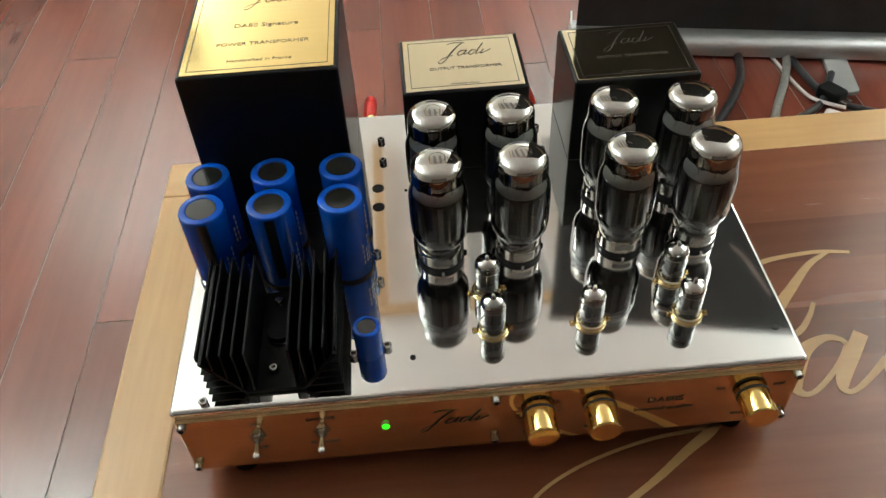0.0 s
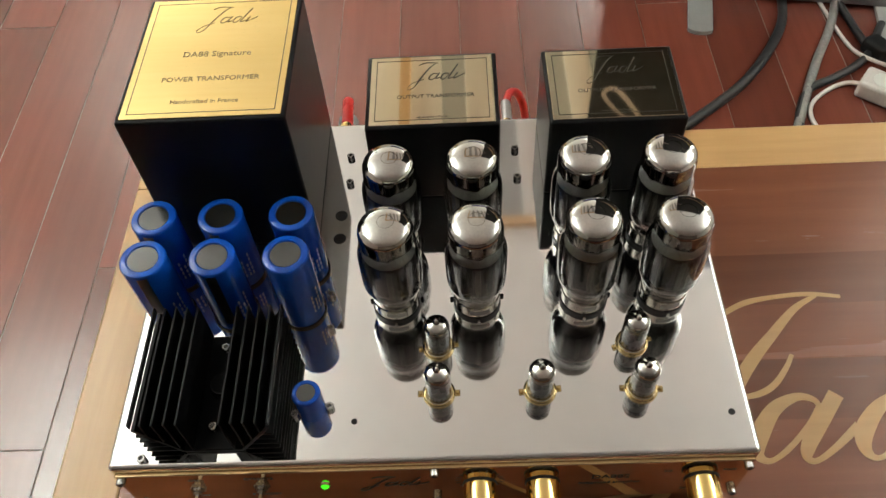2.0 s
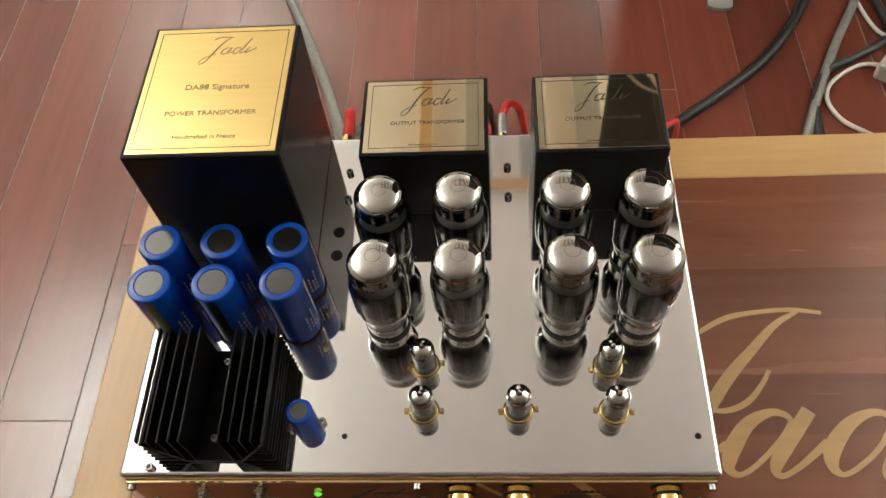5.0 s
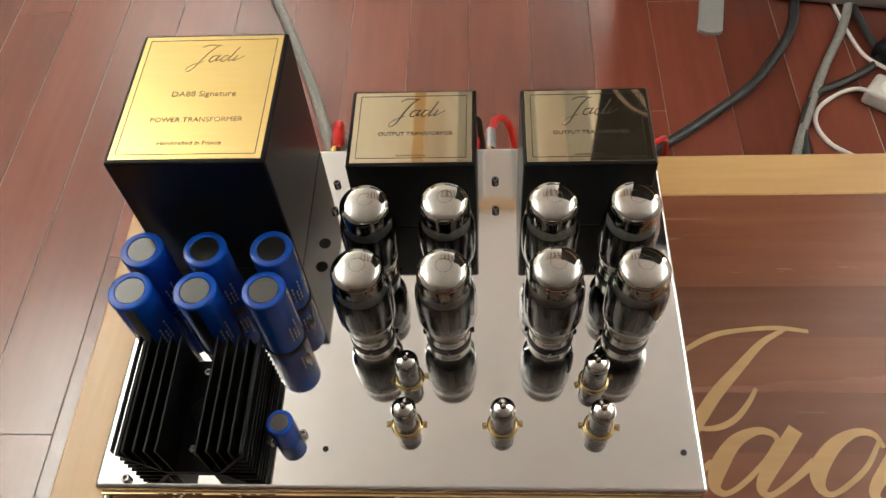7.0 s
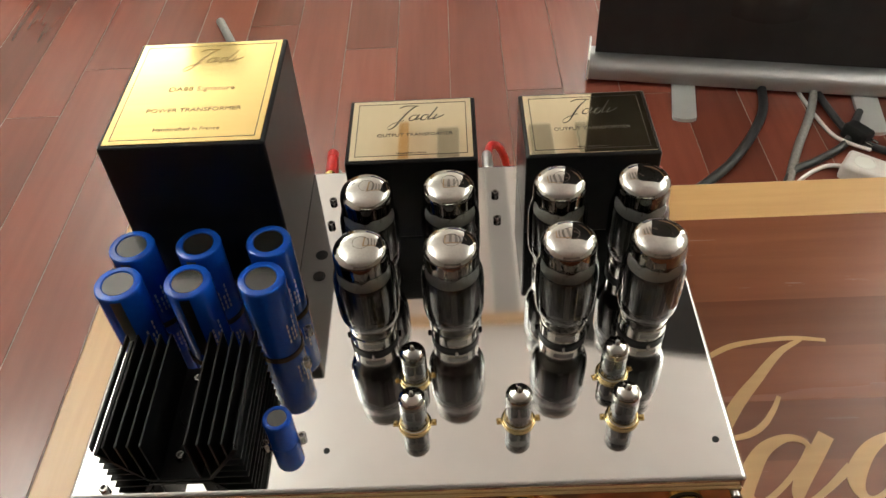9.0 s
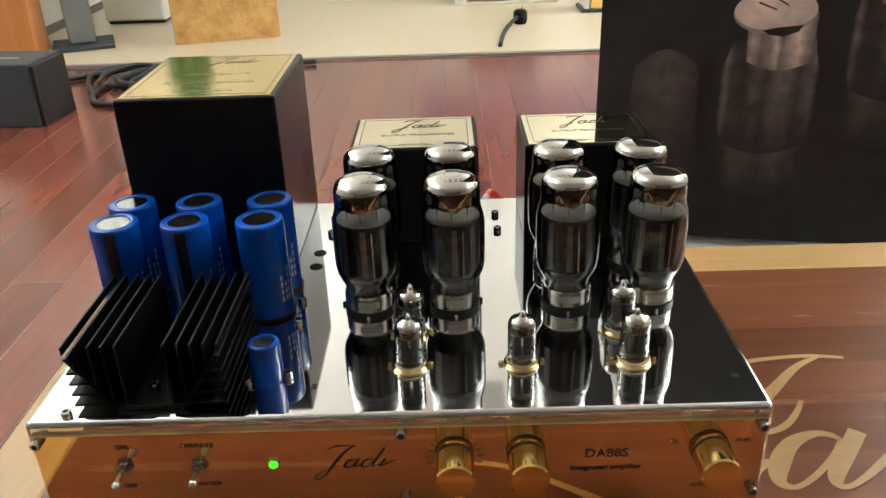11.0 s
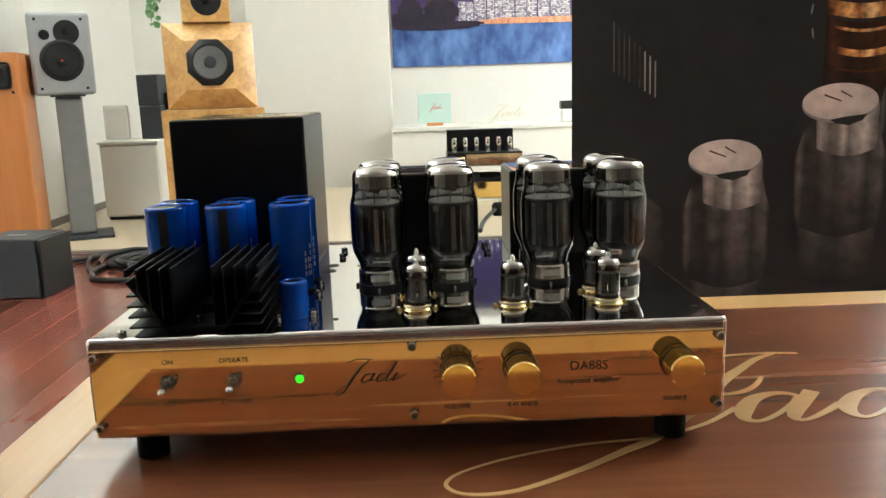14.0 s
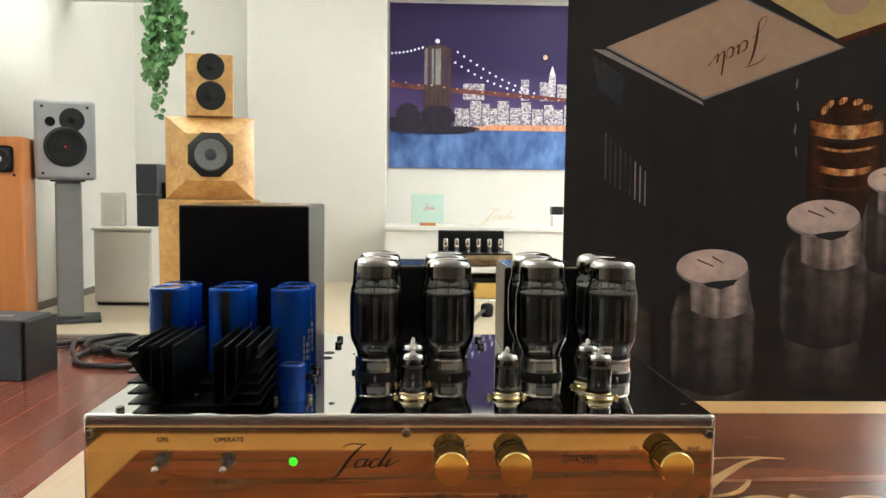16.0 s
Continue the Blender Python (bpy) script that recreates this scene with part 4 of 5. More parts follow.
P_disc = print_shades("cap_disc", [(0.0, rose(0.72)), (0.25, rose(0.88)), (0.6, rose(0.80)), (1.0, rose(0.62))], [(0.0, 0.80), (0.3, 1.0)], 0.16, 30)
P_metal = print_shades("cap_side", [(0.0, rose(0.145)), (0.10, rose(0.435)), (0.24, rose(0.174)), (0.36, rose(0.29)), (0.46, rose(0.58)), (0.54, rose(0.232)), (0.66, rose(0.493)), (0.78, rose(0.667)), (0.90, rose(0.319)), (1.0, rose(0.174))], [(0.0, 0.55), (0.35, 1.0)], 0.3, 40)
P_glass = print_shades("tube_body", [(0.0, rose(0.0539)), (0.05, rose(0.18)), (0.11, rose(0.0632)), (0.26, rose(0.0539)), (0.36, rose(0.117)), (0.46, rose(0.0632)), (0.58, rose(0.144)), (0.70, rose(0.171)), (0.80, rose(0.0632)), (0.94, rose(0.153)), (1.0, rose(0.0449))], [(0.0, 0.10), (0.45, 0.75), (0.9, 1.0), (1.0, 0.55)], 0.45, 24)
P_mirror = print_shades("tube_mirrored", [(0.0, rose(0.058)), (0.2, rose(0.131)), (0.5, rose(0.0725)), (0.7, rose(0.174)), (1.0, rose(0.058))], [(0.0, 0.0), (1.0, 0.9)], 0.4, 24)
P_faint = print_shades("cap_faint", [(0.0, rose(0.06)), (0.5, rose(0.11)), (1.0, rose(0.05))], [(0.0, 0.1), (0.7, 1.0)], 0.3, 24)


def printed_tube(cu, cv, r, dim=False):
    """A tube of the photograph seen from above: glass, silvered cap with its side, and the disc of its crown."""
    def arc(lo, hi, v, sag, n=9):
        return [(cu + r * (lo + (hi - lo) * k / (n - 1)), cv + r * (v - sag * math.sin(math.pi * k / (n - 1)))) for k in range(n)]
    if dim:
        sheet(arc(-1.1, 1.2, -2.6, 0.3) + arc(-0.9, 1.0, 0.1, -0.55)[::-1], P_faint)
        return
    sheet(arc(-0.85, 1.05, -5.0, 0.2) + arc(-0.95, 1.15, -3.3, 0.25)[::-1], P_mirror)
    sheet(arc(-0.95, 1.15, -3.5, 0.30) + [(cu + r * 1.30, cv - r * 2.9), (cu + r * 1.30, cv - r * 1.55), (cu + r * 1.14, cv - r * 1.05)] + arc(-0.80, 1.05, -0.55, 0.1)[::-1] + [(cu - r * 0.98, cv - r * 1.05), (cu - r * 1.12, cv - r * 1.55), (cu - r * 1.12, cv - r * 2.9)], P_glass)
    sheet(arc(-0.55, 1.02, -1.30, 0.22) + arc(-0.62, 1.04, -0.05, -0.1)[::-1], P_metal)
    sheet(oval(cu, cv - r * 0.06, r * 1.0, r * 0.53, 32, 0.03), P_edge)
    sheet(oval(cu, cv, r * 0.99, r * 0.50, 32, 0.03), P_disc, "print_disc")
    sheet([(cu - r * 0.25, cv - r * 0.50), (cu + r * 0.15, cv - r * 0.42), (cu + r * 0.72, cv - r * 0.36), (cu + r * 0.62, cv - r * 0.52), (cu + r * 0.25, cv - r * 0.66), (cu - r * 0.10, cv - r * 0.60)], M["banner"])
    for a, b, w in ((-0.42, 0.16, 0.45), (0.0, 0.26, 0.30)):
        sheet([(cu + r * a, cv + r * b), (cu + r * (a + w), cv + r * (b - 0.17)), (cu + r * (a + w), cv + r * (b - 0.13)), (cu + r * a, cv + r * (b + 0.05))], P_brown)


# upturned transformer, plates and glowing tube of the photograph
sheet([(-0.222, 0.640), (0.054, 0.498), (0.054, 0.20), (-0.19, 0.33)], M["banner"])
sheet([(-0.222, 0.640), (-0.189, 0.638), (0.050, 0.508), (0.054, 0.498)], P_edge)
sheet([(-0.222, 0.625), (-0.140, 0.570), (-0.150, 0.500), (-0.205, 0.540)], P_blue)
sheet([(-0.189, 0.644), (0.054, 0.512), (0.379, 0.636), (0.118, 0.770)], P_edge)
sheet([(-0.183, 0.646), (0.053, 0.518), (0.372, 0.637), (0.118, 0.766)], P_tan)
part("emblem", flourish(0.17, 0.10, 1.1), P_brown, banner, "dark pen flourish", at=pose(0.135, -0.0032, 0.635 - FLOOR, 90) @ pose(0, 0, 0, 0, 0, 205))
sheet([(0.165, 0.775), (0.359, 0.657), (0.60, 0.725), (0.60, 0.90), (0.40, 0.90)], P_gold)
sheet([(0.359, 0.657), (0.60, 0.725), (0.60, 0.705), (0.362, 0.645)], P_brown)
sheet(oval(0.38, 0.76, 0.055, 0.048), P_tan)
for k in range(9):
    u = -0.185 + k * 0.0125
    sheet([(u, 0.43 - k * 0.012), (u + 0.0035, 0.43 - k * 0.012), (u + 0.0045, 0.31 - k * 0.008), (u + 0.001, 0.31 - k * 0.008)], P_grey if k < 6 else P_edge if k > 7 else P_pink)
for k in range(4):
    sheet(oval(0.272 + 0.004 * (k % 2), 0.55 - k * 0.055, 0.0022, 0.013, 10, 0.25 * (k % 2) - 0.1), P_edge)
P_ember = print_shades("glowing_glass", [(0.0, (0.10, 0.03, 0.012)), (0.12, (0.42, 0.15, 0.045)), (0.3, (0.85, 0.42, 0.15)), (0.42, (0.35, 0.11, 0.03)), (0.58, (0.95, 0.58, 0.28)), (0.72, (0.55, 0.20, 0.06)), (0.88, (0.75, 0.36, 0.13)), (1.0, (0.12, 0.035, 0.015))], [(0.0, 1.0), (1.0, 1.0)], 0.6, 60)
P_shell = print_shades("brown_glass", [(0.0, (0.03, 0.018, 0.014)), (0.1, (0.085, 0.028, 0.014)), (0.3, (0.030, 0.012, 0.008)), (0.6, (0.060, 0.020, 0.010)), (0.9, (0.085, 0.032, 0.016)), (1.0, (0.03, 0.018, 0.014))], [(0.0, 0.3), (0.4, 1.0)], 0.4, 40)


def curved_band(cu, v0, v1, hw, sag, material):
    lo = [(cu + hw * (k / 8 - 1), v0 - sag * math.sin(math.pi * k / 16)) for k in range(17)]
    hi = [(cu + hw * (k / 8 - 1), v1 - sag * math.sin(math.pi * k / 16)) for k in range(17)]
    sheet(lo + hi[::-1], material)


curved_band(0.390, 0.235, 0.470, 0.086, 0.010, P_shell)
sheet(oval(0.388, 0.478, 0.068, 0.040, 30), P_shell)
for a in (20, 60, 100, 140, 175):
    sheet(oval(0.388 + 0.050 * math.cos(radians(a)), 0.484 + 0.024 * math.sin(radians(a)), 0.013, 0.007, 12, radians(a) / 3), P_ember)
curved_band(0.390, 0.428, 0.462, 0.085, 0.014, P_ember)
curved_band(0.390, 0.420, 0.426, 0.084, 0.014, M["banner"])
curved_band(0.390, 0.395, 0.402, 0.070, 0.012, P_ember)
curved_band(0.392, 0.336, 0.352, 0.060, 0.010, P_ember)
curved_band(0.392, 0.300, 0.306, 0.062, 0.010, P_brown)
printed_tube(0.505, 0.320, 0.062)
printed_tube(0.346, 0.225, 0.086)
printed_tube(0.087, 0.097, 0.087)
printed_tube(-0.136, -0.038, 0.075, True)
# pale pen strokes high on the banner
for pts in ([(-0.13, 1.37, 0.010), (-0.17, 1.31, 0.015), (-0.22, 1.255, 0.015), (-0.25, 1.27, 0.013), (-0.235, 1.305, 0.012), (-0.19, 1.35, 0.010), (-0.13, 1.375, 0.006)], [(0.25, 1.41, 0.004), (0.30, 1.46, 0.010), (0.36, 1.54, 0.010), (0.43, 1.64, 0.005)]):
    part("pen_stroke", ribbon(pts, 0.0004), P_lite, banner, "pale pen stroke", at=pose(0, -0.0012, -FLOOR, 90))

# ---- the far end of the showroom ----
structure("floor_platform", box(X0, X1, 3.66, Y1, FLOOR, FLOOR + 0.012, 0.002), M["beige_floor"], "pale beige vinyl floor at the back of the room")
structure("floor_trim", box(X0, X1, 3.62, 3.66, FLOOR, FLOOR + 0.010, 0.002), M["skirting"], "dark edge strip between the two floors")
FB = FLOOR + 0.012


def driver(parent, x, z, r, y, cone="cone", cap="rubber", name="woofer"):
    """A loudspeaker driver facing the table: ring, cone and dust cap."""
    d = part(name, lathe([(r, 0), (r, 0.004), (r * 0.93, 0.007), (r * 0.86, 0.006), (r * 0.84, 0.003)], 32), M["black_plastic"], parent, "black driver ring", at=pose(x, y, z, 90))
    part("cone", lathe([(r * 0.86, 0.004), (r * 0.80, 0.007), (r * 0.72, 0.0045), (r * 0.30, 0.0012), (0, 0.0012)], 32), M[cone], d)
    part("dust_cap", lathe([(r * 0.31, 0.0012), (r * 0.24, 0.004), (r * 0.12, 0.006), (0, 0.0066)], 20), M[cap], d)
    return d


# burl speaker with a faceted horn
sp = thing("burl_speaker", -1.205, 4.30, FB, "tall burl wood loudspeaker in three stacked boxes", "speaker", rz=13)
part("bass_box", box(-0.285, 0.285, -0.20, 0.30, 0, 0.705, 0.004), M["burl"], sp, "pale burl wood box")
bm = bmesh.new()
ring = []
for z in (0, 1):
    ring.append([bm.verts.new(v) for v in ((-0.25, 0, 0.708), (0.25, 0, 0.708), (0.25, 0, 1.188), (-0.25, 0, 1.188))])
for v in ring[0]:
    v.co.y = -0.195
    v.co.x *= 0.535
    v.co.z = 0.952 + (v.co.z - 0.948) * 0.56
for v in ring[1]:
    v.co.y = -0.10
back = [bm.verts.new((v.co.x, 0.25, v.co.z)) for v in ring[1]]
bm.faces.new(ring[0])
for a, b in ((ring[0], ring[1]), (ring[1], back)):
    for k in range(4):
        bm.faces.new((a[k], b[k], b[(k + 1) % 4], a[(k + 1) % 4]))
bm.faces.new(back[::-1])
bmesh.ops.recalc_face_normals(bm, faces=bm.faces)
part("horn_box", bm, M["burl"], sp, "faceted burl wood middle box")
part("tweeter_box", box(-0.132, 0.132, -0.15, 0.18, 1.19, 1.545, 0.004), M["burl"], sp, "small burl wood top box")
part("port", lathe([(0, 0.002), (0.079, 0.002), (0.081, 0.004), (0.084, 0.003), (0.084, 0.0)], 32), M["rubber"], sp, "round black bass port", at=pose(0, -0.2005, 0.525, 90))
part("driver_frame", lathe([(0, 0), (0.137, 0), (0.137, 0.006), (0.125, 0.010), (0, 0.010)], 8), M["black_plastic"], sp, "black octagonal frame", at=pose(0.003, -0.1955, 0.965, 90) @ pose(0, 0, 0, 0, 0, 22.5))
driver(sp, 0.003, 0.965, 0.108, -0.206, "cone_grey", "dark_grey")
for z, r in ((1.472, 0.077), (1.307, 0.083)):
    td = part("tweeter", disc(r, 0.005, 32, 0.001), M["cone"], sp, "round dark grey tweeter plate", at=pose(0.006, -0.1502, z, 90))
    part("dome", lathe([(r * 0.30, 0.005), (r * 0.26, 0.009), (r * 0.14, 0.012), (0, 0.013)], 20), M["rubber"], td)

# grey monitor on a pillar stand
mo = thing("monitor_speaker", -1.975, 4.10, 0.312, "grey painted two-way monitor loudspeaker on a stand", "speaker", rz=22)
part("cabinet", box(-0.157, 0.157, -0.10, 0.18, 0, 0.443, 0.02, 4), M["grey_paint"], mo)
driver(mo, 0.0, 0.185, 0.112, -0.1005, "cone", "cone")
part("badge", disc(0.006, 0.0012, 12), M["red"], mo, "small red centre dot", at=pose(0, -0.1065, 0.185, 90))
td = part("tweeter", disc(0.066, 0.004, 28, 0.001), M["cone"], mo, "round dark tweeter plate", at=pose(0.036, -0.1, 0.335, 90))
part("dome", lathe([(0.018, 0.004), (0.014, 0.009), (0, 0.011)], 16), M["rubber"], td)
part("port", disc(0.027, 0.002, 20), M["rubber"], mo, at=pose(-0.075, -0.1, 0.322, 90))
for x in (-0.115, 0.115):
    for z in (0.035, 0.405):
        part("screw", disc(0.008, 0.003, 10), M["rubber"], mo, at=pose(x, -0.1, z, 90))
st = thing("speaker_stand", -1.965, 4.10, FB, "grey metal pillar speaker stand", "stand", rz=22)
part("pillar", box(-0.070, 0.070, -0.05, 0.07, 0.02, 0.80, 0.012), M["stand_grey"], st)
part("base_plate", box(-0.16, 0.16, -0.15, 0.15, 0, 0.02, 0.004), M["dark_grey"], st)
part("top_plate", box(-0.09, 0.09, -0.08, 0.11, 0.80, 0.809, 0.002), M["dark_grey"], st)

# orange tower speaker
tw = thing("tower_speaker", -2.215, 3.90, FB, "slim orange cherry wood tower loudspeaker", "speaker", rz=12)
part("cabinet", box(-0.115, 0.115, -0.14, 0.14, 0, 1.035, 0.006), M["cherry"], tw)
part("driver_plate", box(-0.075, 0.075, -0.147, -0.139, 0.845, 0.985, 0.02, 3), M["black_plastic"], tw)
driver(tw, 0.0, 0.915, 0.060, -0.147, "cone", "wire")
part("screw", disc(0.008, 0.003, 10), M["rubber"], tw, at=pose(0.075, -0.14, 0.83, 90))

# white cabinet with small speakers on it
cb = thing("white_cabinet", -1.875, 4.86, FB, "low white cabinet against the wall", "cabinet")
part("body", box(-0.185, 0.185, -0.155, 0.20, 0.02, 0.490, 0.003), M["white"], cb)
part("door", box(-0.180, 0.180, -0.172, -0.157, 0.03, 0.480, 0.003), M["white"], cb)
part("top", box(-0.195, 0.195, -0.178, 0.21, 0.4905, 0.510, 0.003), M["white"], cb)
part("plinth", box(-0.175, 0.175, -0.14, 0.19, 0, 0.02), M["dark_grey"], cb)
fr = thing("framed_board", -2.02, 4.95, 0.012, "small framed white panel standing on the cabinet", "panel", rz=-6)
part("frame", box(-0.085, 0.085, -0.015, 0.015, 0, 0.225, 0.006), M["white"], fr)
part("face", box(-0.068, 0.068, -0.0175, -0.0145, 0.02, 0.205, 0.001), M["wall"], fr)
bk = thing("stacked_speakers", -1.76, 4.97, 0.012, "two dark grey loudspeakers stacked on the cabinet", "speaker", rz=-8)
part("lower_cabinet", box(-0.075, 0.075, -0.09, 0.09, 0, 0.215, 0.008), M["dark_grey"], bk)
part("upper_cabinet", box(-0.078, 0.072, -0.09, 0.09, 0.217, 0.42, 0.008), M["dark_grey"], bk)
part("bracket", box(0.076, 0.11, -0.03, 0.05, 0.08, 0.30, 0.01), M["rubber"], bk)

# grey box and coiled leads on the planks
gb = thing("grey_box", -1.665, 2.78, FLOOR, "dark grey box standing on the wooden floor", "box", rz=-6)
part("body", box(-0.135, 0.115, -0.12, 0.12, 0, 0.248, 0.006), M["dark_grey"], gb)
part("lid_edge", box(0.118, 0.134, -0.11, 0.12, 0.0, 0.240, 0.004), M["black_plastic"], gb)
part("top_mark", box(-0.06, 0.02, -0.02, 0.0, 0.248, 0.2486), M["grey_paint"], gb)
dk = thing("black_case", -1.98, 2.95, FLOOR, "black equipment case standing on the floor", "box", rz=10)
part("body", box(-0.2, 0.16, -0.12, 0.12, 0, 0.10, 0.01), M["black_plastic"], dk)
part("handle", box(-0.05, 0.05, -0.14, -0.118, 0.04, 0.06, 0.004), M["dark_grey"], dk)


def coil(cx, cy, rx, ry, turns, r, material, label, z0, lean=0.0):
    pts = []
    for k in range(int(turns * 10) + 1):
        a = 2 * math.pi * k / 10
        w = 1 + 0.12 * math.sin(k * 1.7) - 0.02 * k / 10
        pts.append((cx + rx * w * math.cos(a) + 0.03 * math.sin(k * 0.37), cy + ry * w * math.sin(a), z0 + r + 0.012 * (k // 10) + 0.004 * math.sin(k)))
    pts.append((cx + rx + 0.25, cy - 0.10, z0 + r))
    return cable(pts, r, material, label)


coil(-1.28, 3.28, 0.20, 0.17, 3, 0.013, "cable_black", "thick black speaker lead coiled on the floor", FLOOR)
cable([(-1.50, 3.04, -0.497), (-1.62, 3.28, -0.497), (-1.66, 3.47, -0.497), (-1.57, 3.57, -0.497), (-1.44, 3.54, -0.497), (-1.45, 3.36, -0.497), (-1.52, 3.12, -0.497), (-1.45, 2.93, -0.497), (-1.28, 2.88, -0.497), (-1.10, 2.92, -0.497), (-0.98, 3.05, -0.497)], 0.0125, "cable_black", "thick black lead in an open loop on the floor")
cable([(-1.52, 3.16, -0.473), (-1.56, 3.36, -0.473), (-1.48, 3.50, -0.473), (-1.36, 3.44, -0.473), (-1.38, 3.18, -0.473), (-1.30, 3.02, -0.473), (-1.14, 3.0, -0.473)], 0.011, "cable_black", "black lead lying over the open loop")
coil(-1.12, 3.10, 0.17, 0.10, 1, 0.012, "cable_grey", "grey braided lead looped on the floor", FLOOR)
cable([(-1.75, 3.35, -0.495), (-1.6, 3.45, -0.495), (-1.45, 3.50, -0.495), (-1.2, 3.42, -0.495), (-0.95, 3.50, -0.495), (-0.6, 3.55, -0.495)], 0.013, "cable_black", "thick black lead along the floor edge")
cable([(0.32, 3.75, -0.488), (0.36, 4.05, -0.488), (0.42, 4.25, -0.470), (0.47, 4.33, -0.45)], 0.012, "cable_black", "black mains lead with a plug on the pale floor")
mp = thing("mains_plug", 0.475, 4.34, FB, "black mains plug standing on the pale floor", "plug", rz=20)
part("body", lathe([(0, 0), (0.032, 0), (0.040, 0.02), (0.040, 0.065), (0.028, 0.08), (0, 0.082)], 20), M["rubber"], mp)
part("pin", disc(0.003, 0.02, 8), M["screw"], mp, at=pose(0.01, 0, 0.081))

# low white counter in the niche
ct = thing("white_counter", 0.9, 5.99, FB, "long low white counter under the picture", "counter")
part("body", box(-1.11, 1.5, -0.28, 0.30, 0.03, 0.46, 0.004), M["white"], ct)
part("top", box(-1.115, 1.51, -0.30, 0.305, 0.4605, 0.492, 0.004), M["white"], ct)
part("plinth", box(-1.08, 1.47, -0.25, 0.28, 0, 0.03), M["skirting"], ct)
CT = FB + 0.492
pq = thing("glass_plaque", 0.13, 5.90, CT, "pale teal glass plaque on a wooden foot", "plaque")
part("pane", box(-0.13, 0.13, -0.006, 0.006, 0.02, 0.255, 0.003), M["teal"], pq)
part("foot", box(-0.065, 0.065, -0.03, 0.03, 0, 0.024, 0.004), M["cherry"], pq)
part("emblem", flourish(0.11, 0.07, 1.4), M["red"], pq, at=pose(0.01, -0.0065, 0.14, 90))
bs = thing("script_sign", 0.70, 5.90, CT, "pale gold cut-out flourish sign", "sign")
part("strokes", flourish(0.30, 0.14, 1.3), surface("pale_gold", (0.70, 0.62, 0.42), None, 0.4, 0.3, 20), bs, at=pose(0, 0, 0.075, 90))
part("foot", box(-0.12, 0.12, -0.015, 0.015, 0, 0.006, 0.002), M["white"], bs)
dv = thing("small_device", 1.19, 5.88, CT, "small white device with a black top", "device")
part("body", box(-0.06, 0.09, -0.06, 0.06, 0, 0.10, 0.01), M["white"], dv)
part("top", box(-0.065, 0.03, -0.05, 0.05, 0.10, 0.165, 0.008), M["black_plastic"], dv)

# bench with two more amplifiers
bn = thing("white_bench", 0.45, 5.20, FB, "low white bench with an open shelf", "bench")
part("top", box(-0.41, 0.41, -0.22, 0.22, 0.205, 0.245, 0.004), M["white"], bn)
part("side", box(-0.345, -0.262, -0.20, 0.20, 0, 0.2045, 0.004), M["white"], bn)
part("side", box(0.226, 0.330, -0.20, 0.20, 0, 0.2045, 0.004), M["white"], bn)
part("shelf", box(-0.2615, 0.2255, -0.20, 0.20, 0, 0.015, 0.003), M["white"], bn)
part("back", box(-0.2615, 0.2255, 0.17, 0.19, 0.0155, 0.2045), M["white"], bn)
a2 = thing("tube_preamplifier", 0.45, 5.12, FB + 0.245, "gilt-fronted amplifier with a row of tubes before a black case", "amplifier")
part("chassis", box(-0.26, 0.26, -0.13, 0.16, 0.006, 0.095, 0.004), M["black_lacquer"], a2)
part("front_panel", box(-0.13, 0.255, -0.134, -0.1305, 0.012, 0.085, 0.001), M["brass"], a2, "polished gold panel")
part("case", box(-0.255, 0.215, 0.03, 0.15, 0.095, 0.245, 0.004), M["black_lacquer"], a2)
for k in range(6):
    part("tube", lathe([(0, 0.095), (0.015, 0.095), (0.015, 0.12), (0.020, 0.13), (0.020, 0.17), (0.017, 0.19), (0.010, 0.196), (0, 0.197)], 18), M["getter"], a2, at=pose(-0.205 + k * 0.077, -0.04, 0))
for x in (-0.2, -0.16):
    part("knob", disc(0.018, 0.02, 18, 0.002), M["knob"], a2, at=pose(x, -0.13, 0.05, 90))
for x in (-0.2, 0.2):
    part("foot", disc(0.015, 0.0065, 14), M["rubber"], a2, at=pose(x, 0, 0))
a3 = thing("gilt_amplifier", 0.435, 5.15, FB + 0.015, "amplifier with a gold front in the bench shelf", "amplifier")
part("chassis", box(-0.235, 0.215, -0.12, 0.14, 0.004, 0.145, 0.003), M["black_lacquer"], a3)
part("front_panel", box(-0.232, 0.212, -0.125, -0.1205, 0.006, 0.115, 0.001), M["knob"], a3, "gold front panel")
part("transformer", box(-0.2, -0.02, -0.09, 0.06, 0.145, 0.172, 0.004), M["dark_grey"], a3)
for x in (-0.18, 0.17):
    part("foot", disc(0.015, 0.0045, 14), M["rubber"], a3, at=pose(x, 0, 0))
rk = thing("small_rack", 1.02, 4.72, FB, "small white rack with blue and gold equipment", "rack")
part("post", box(-0.13, -0.10, -0.1, 0.1, 0.02, 0.24, 0.003), M["white"], rk)
part("top", box(-0.14, 0.2, -0.12, 0.12, 0.24, 0.262, 0.003), M["white"], rk)
part("base", box(-0.15, 0.2, -0.12, 0.12, 0, 0.02, 0.003), M["dark_grey"], rk)
part("gold_unit", box(-0.09, 0.18, -0.1, 0.1, 0.0205, 0.09, 0.004), M["knob"], rk)
part("blue_unit", box(-0.09, 0.18, -0.09, 0.1, 0.0905, 0.165, 0.012), M["blue"], rk)

# night picture of a bridge
pc = thing("bridge_picture", 0.85, Y1, 0.465, "large unframed canvas print of a lit bridge at night", "picture")
PW0, PW1, PH = -1.045, 1.045, 1.375


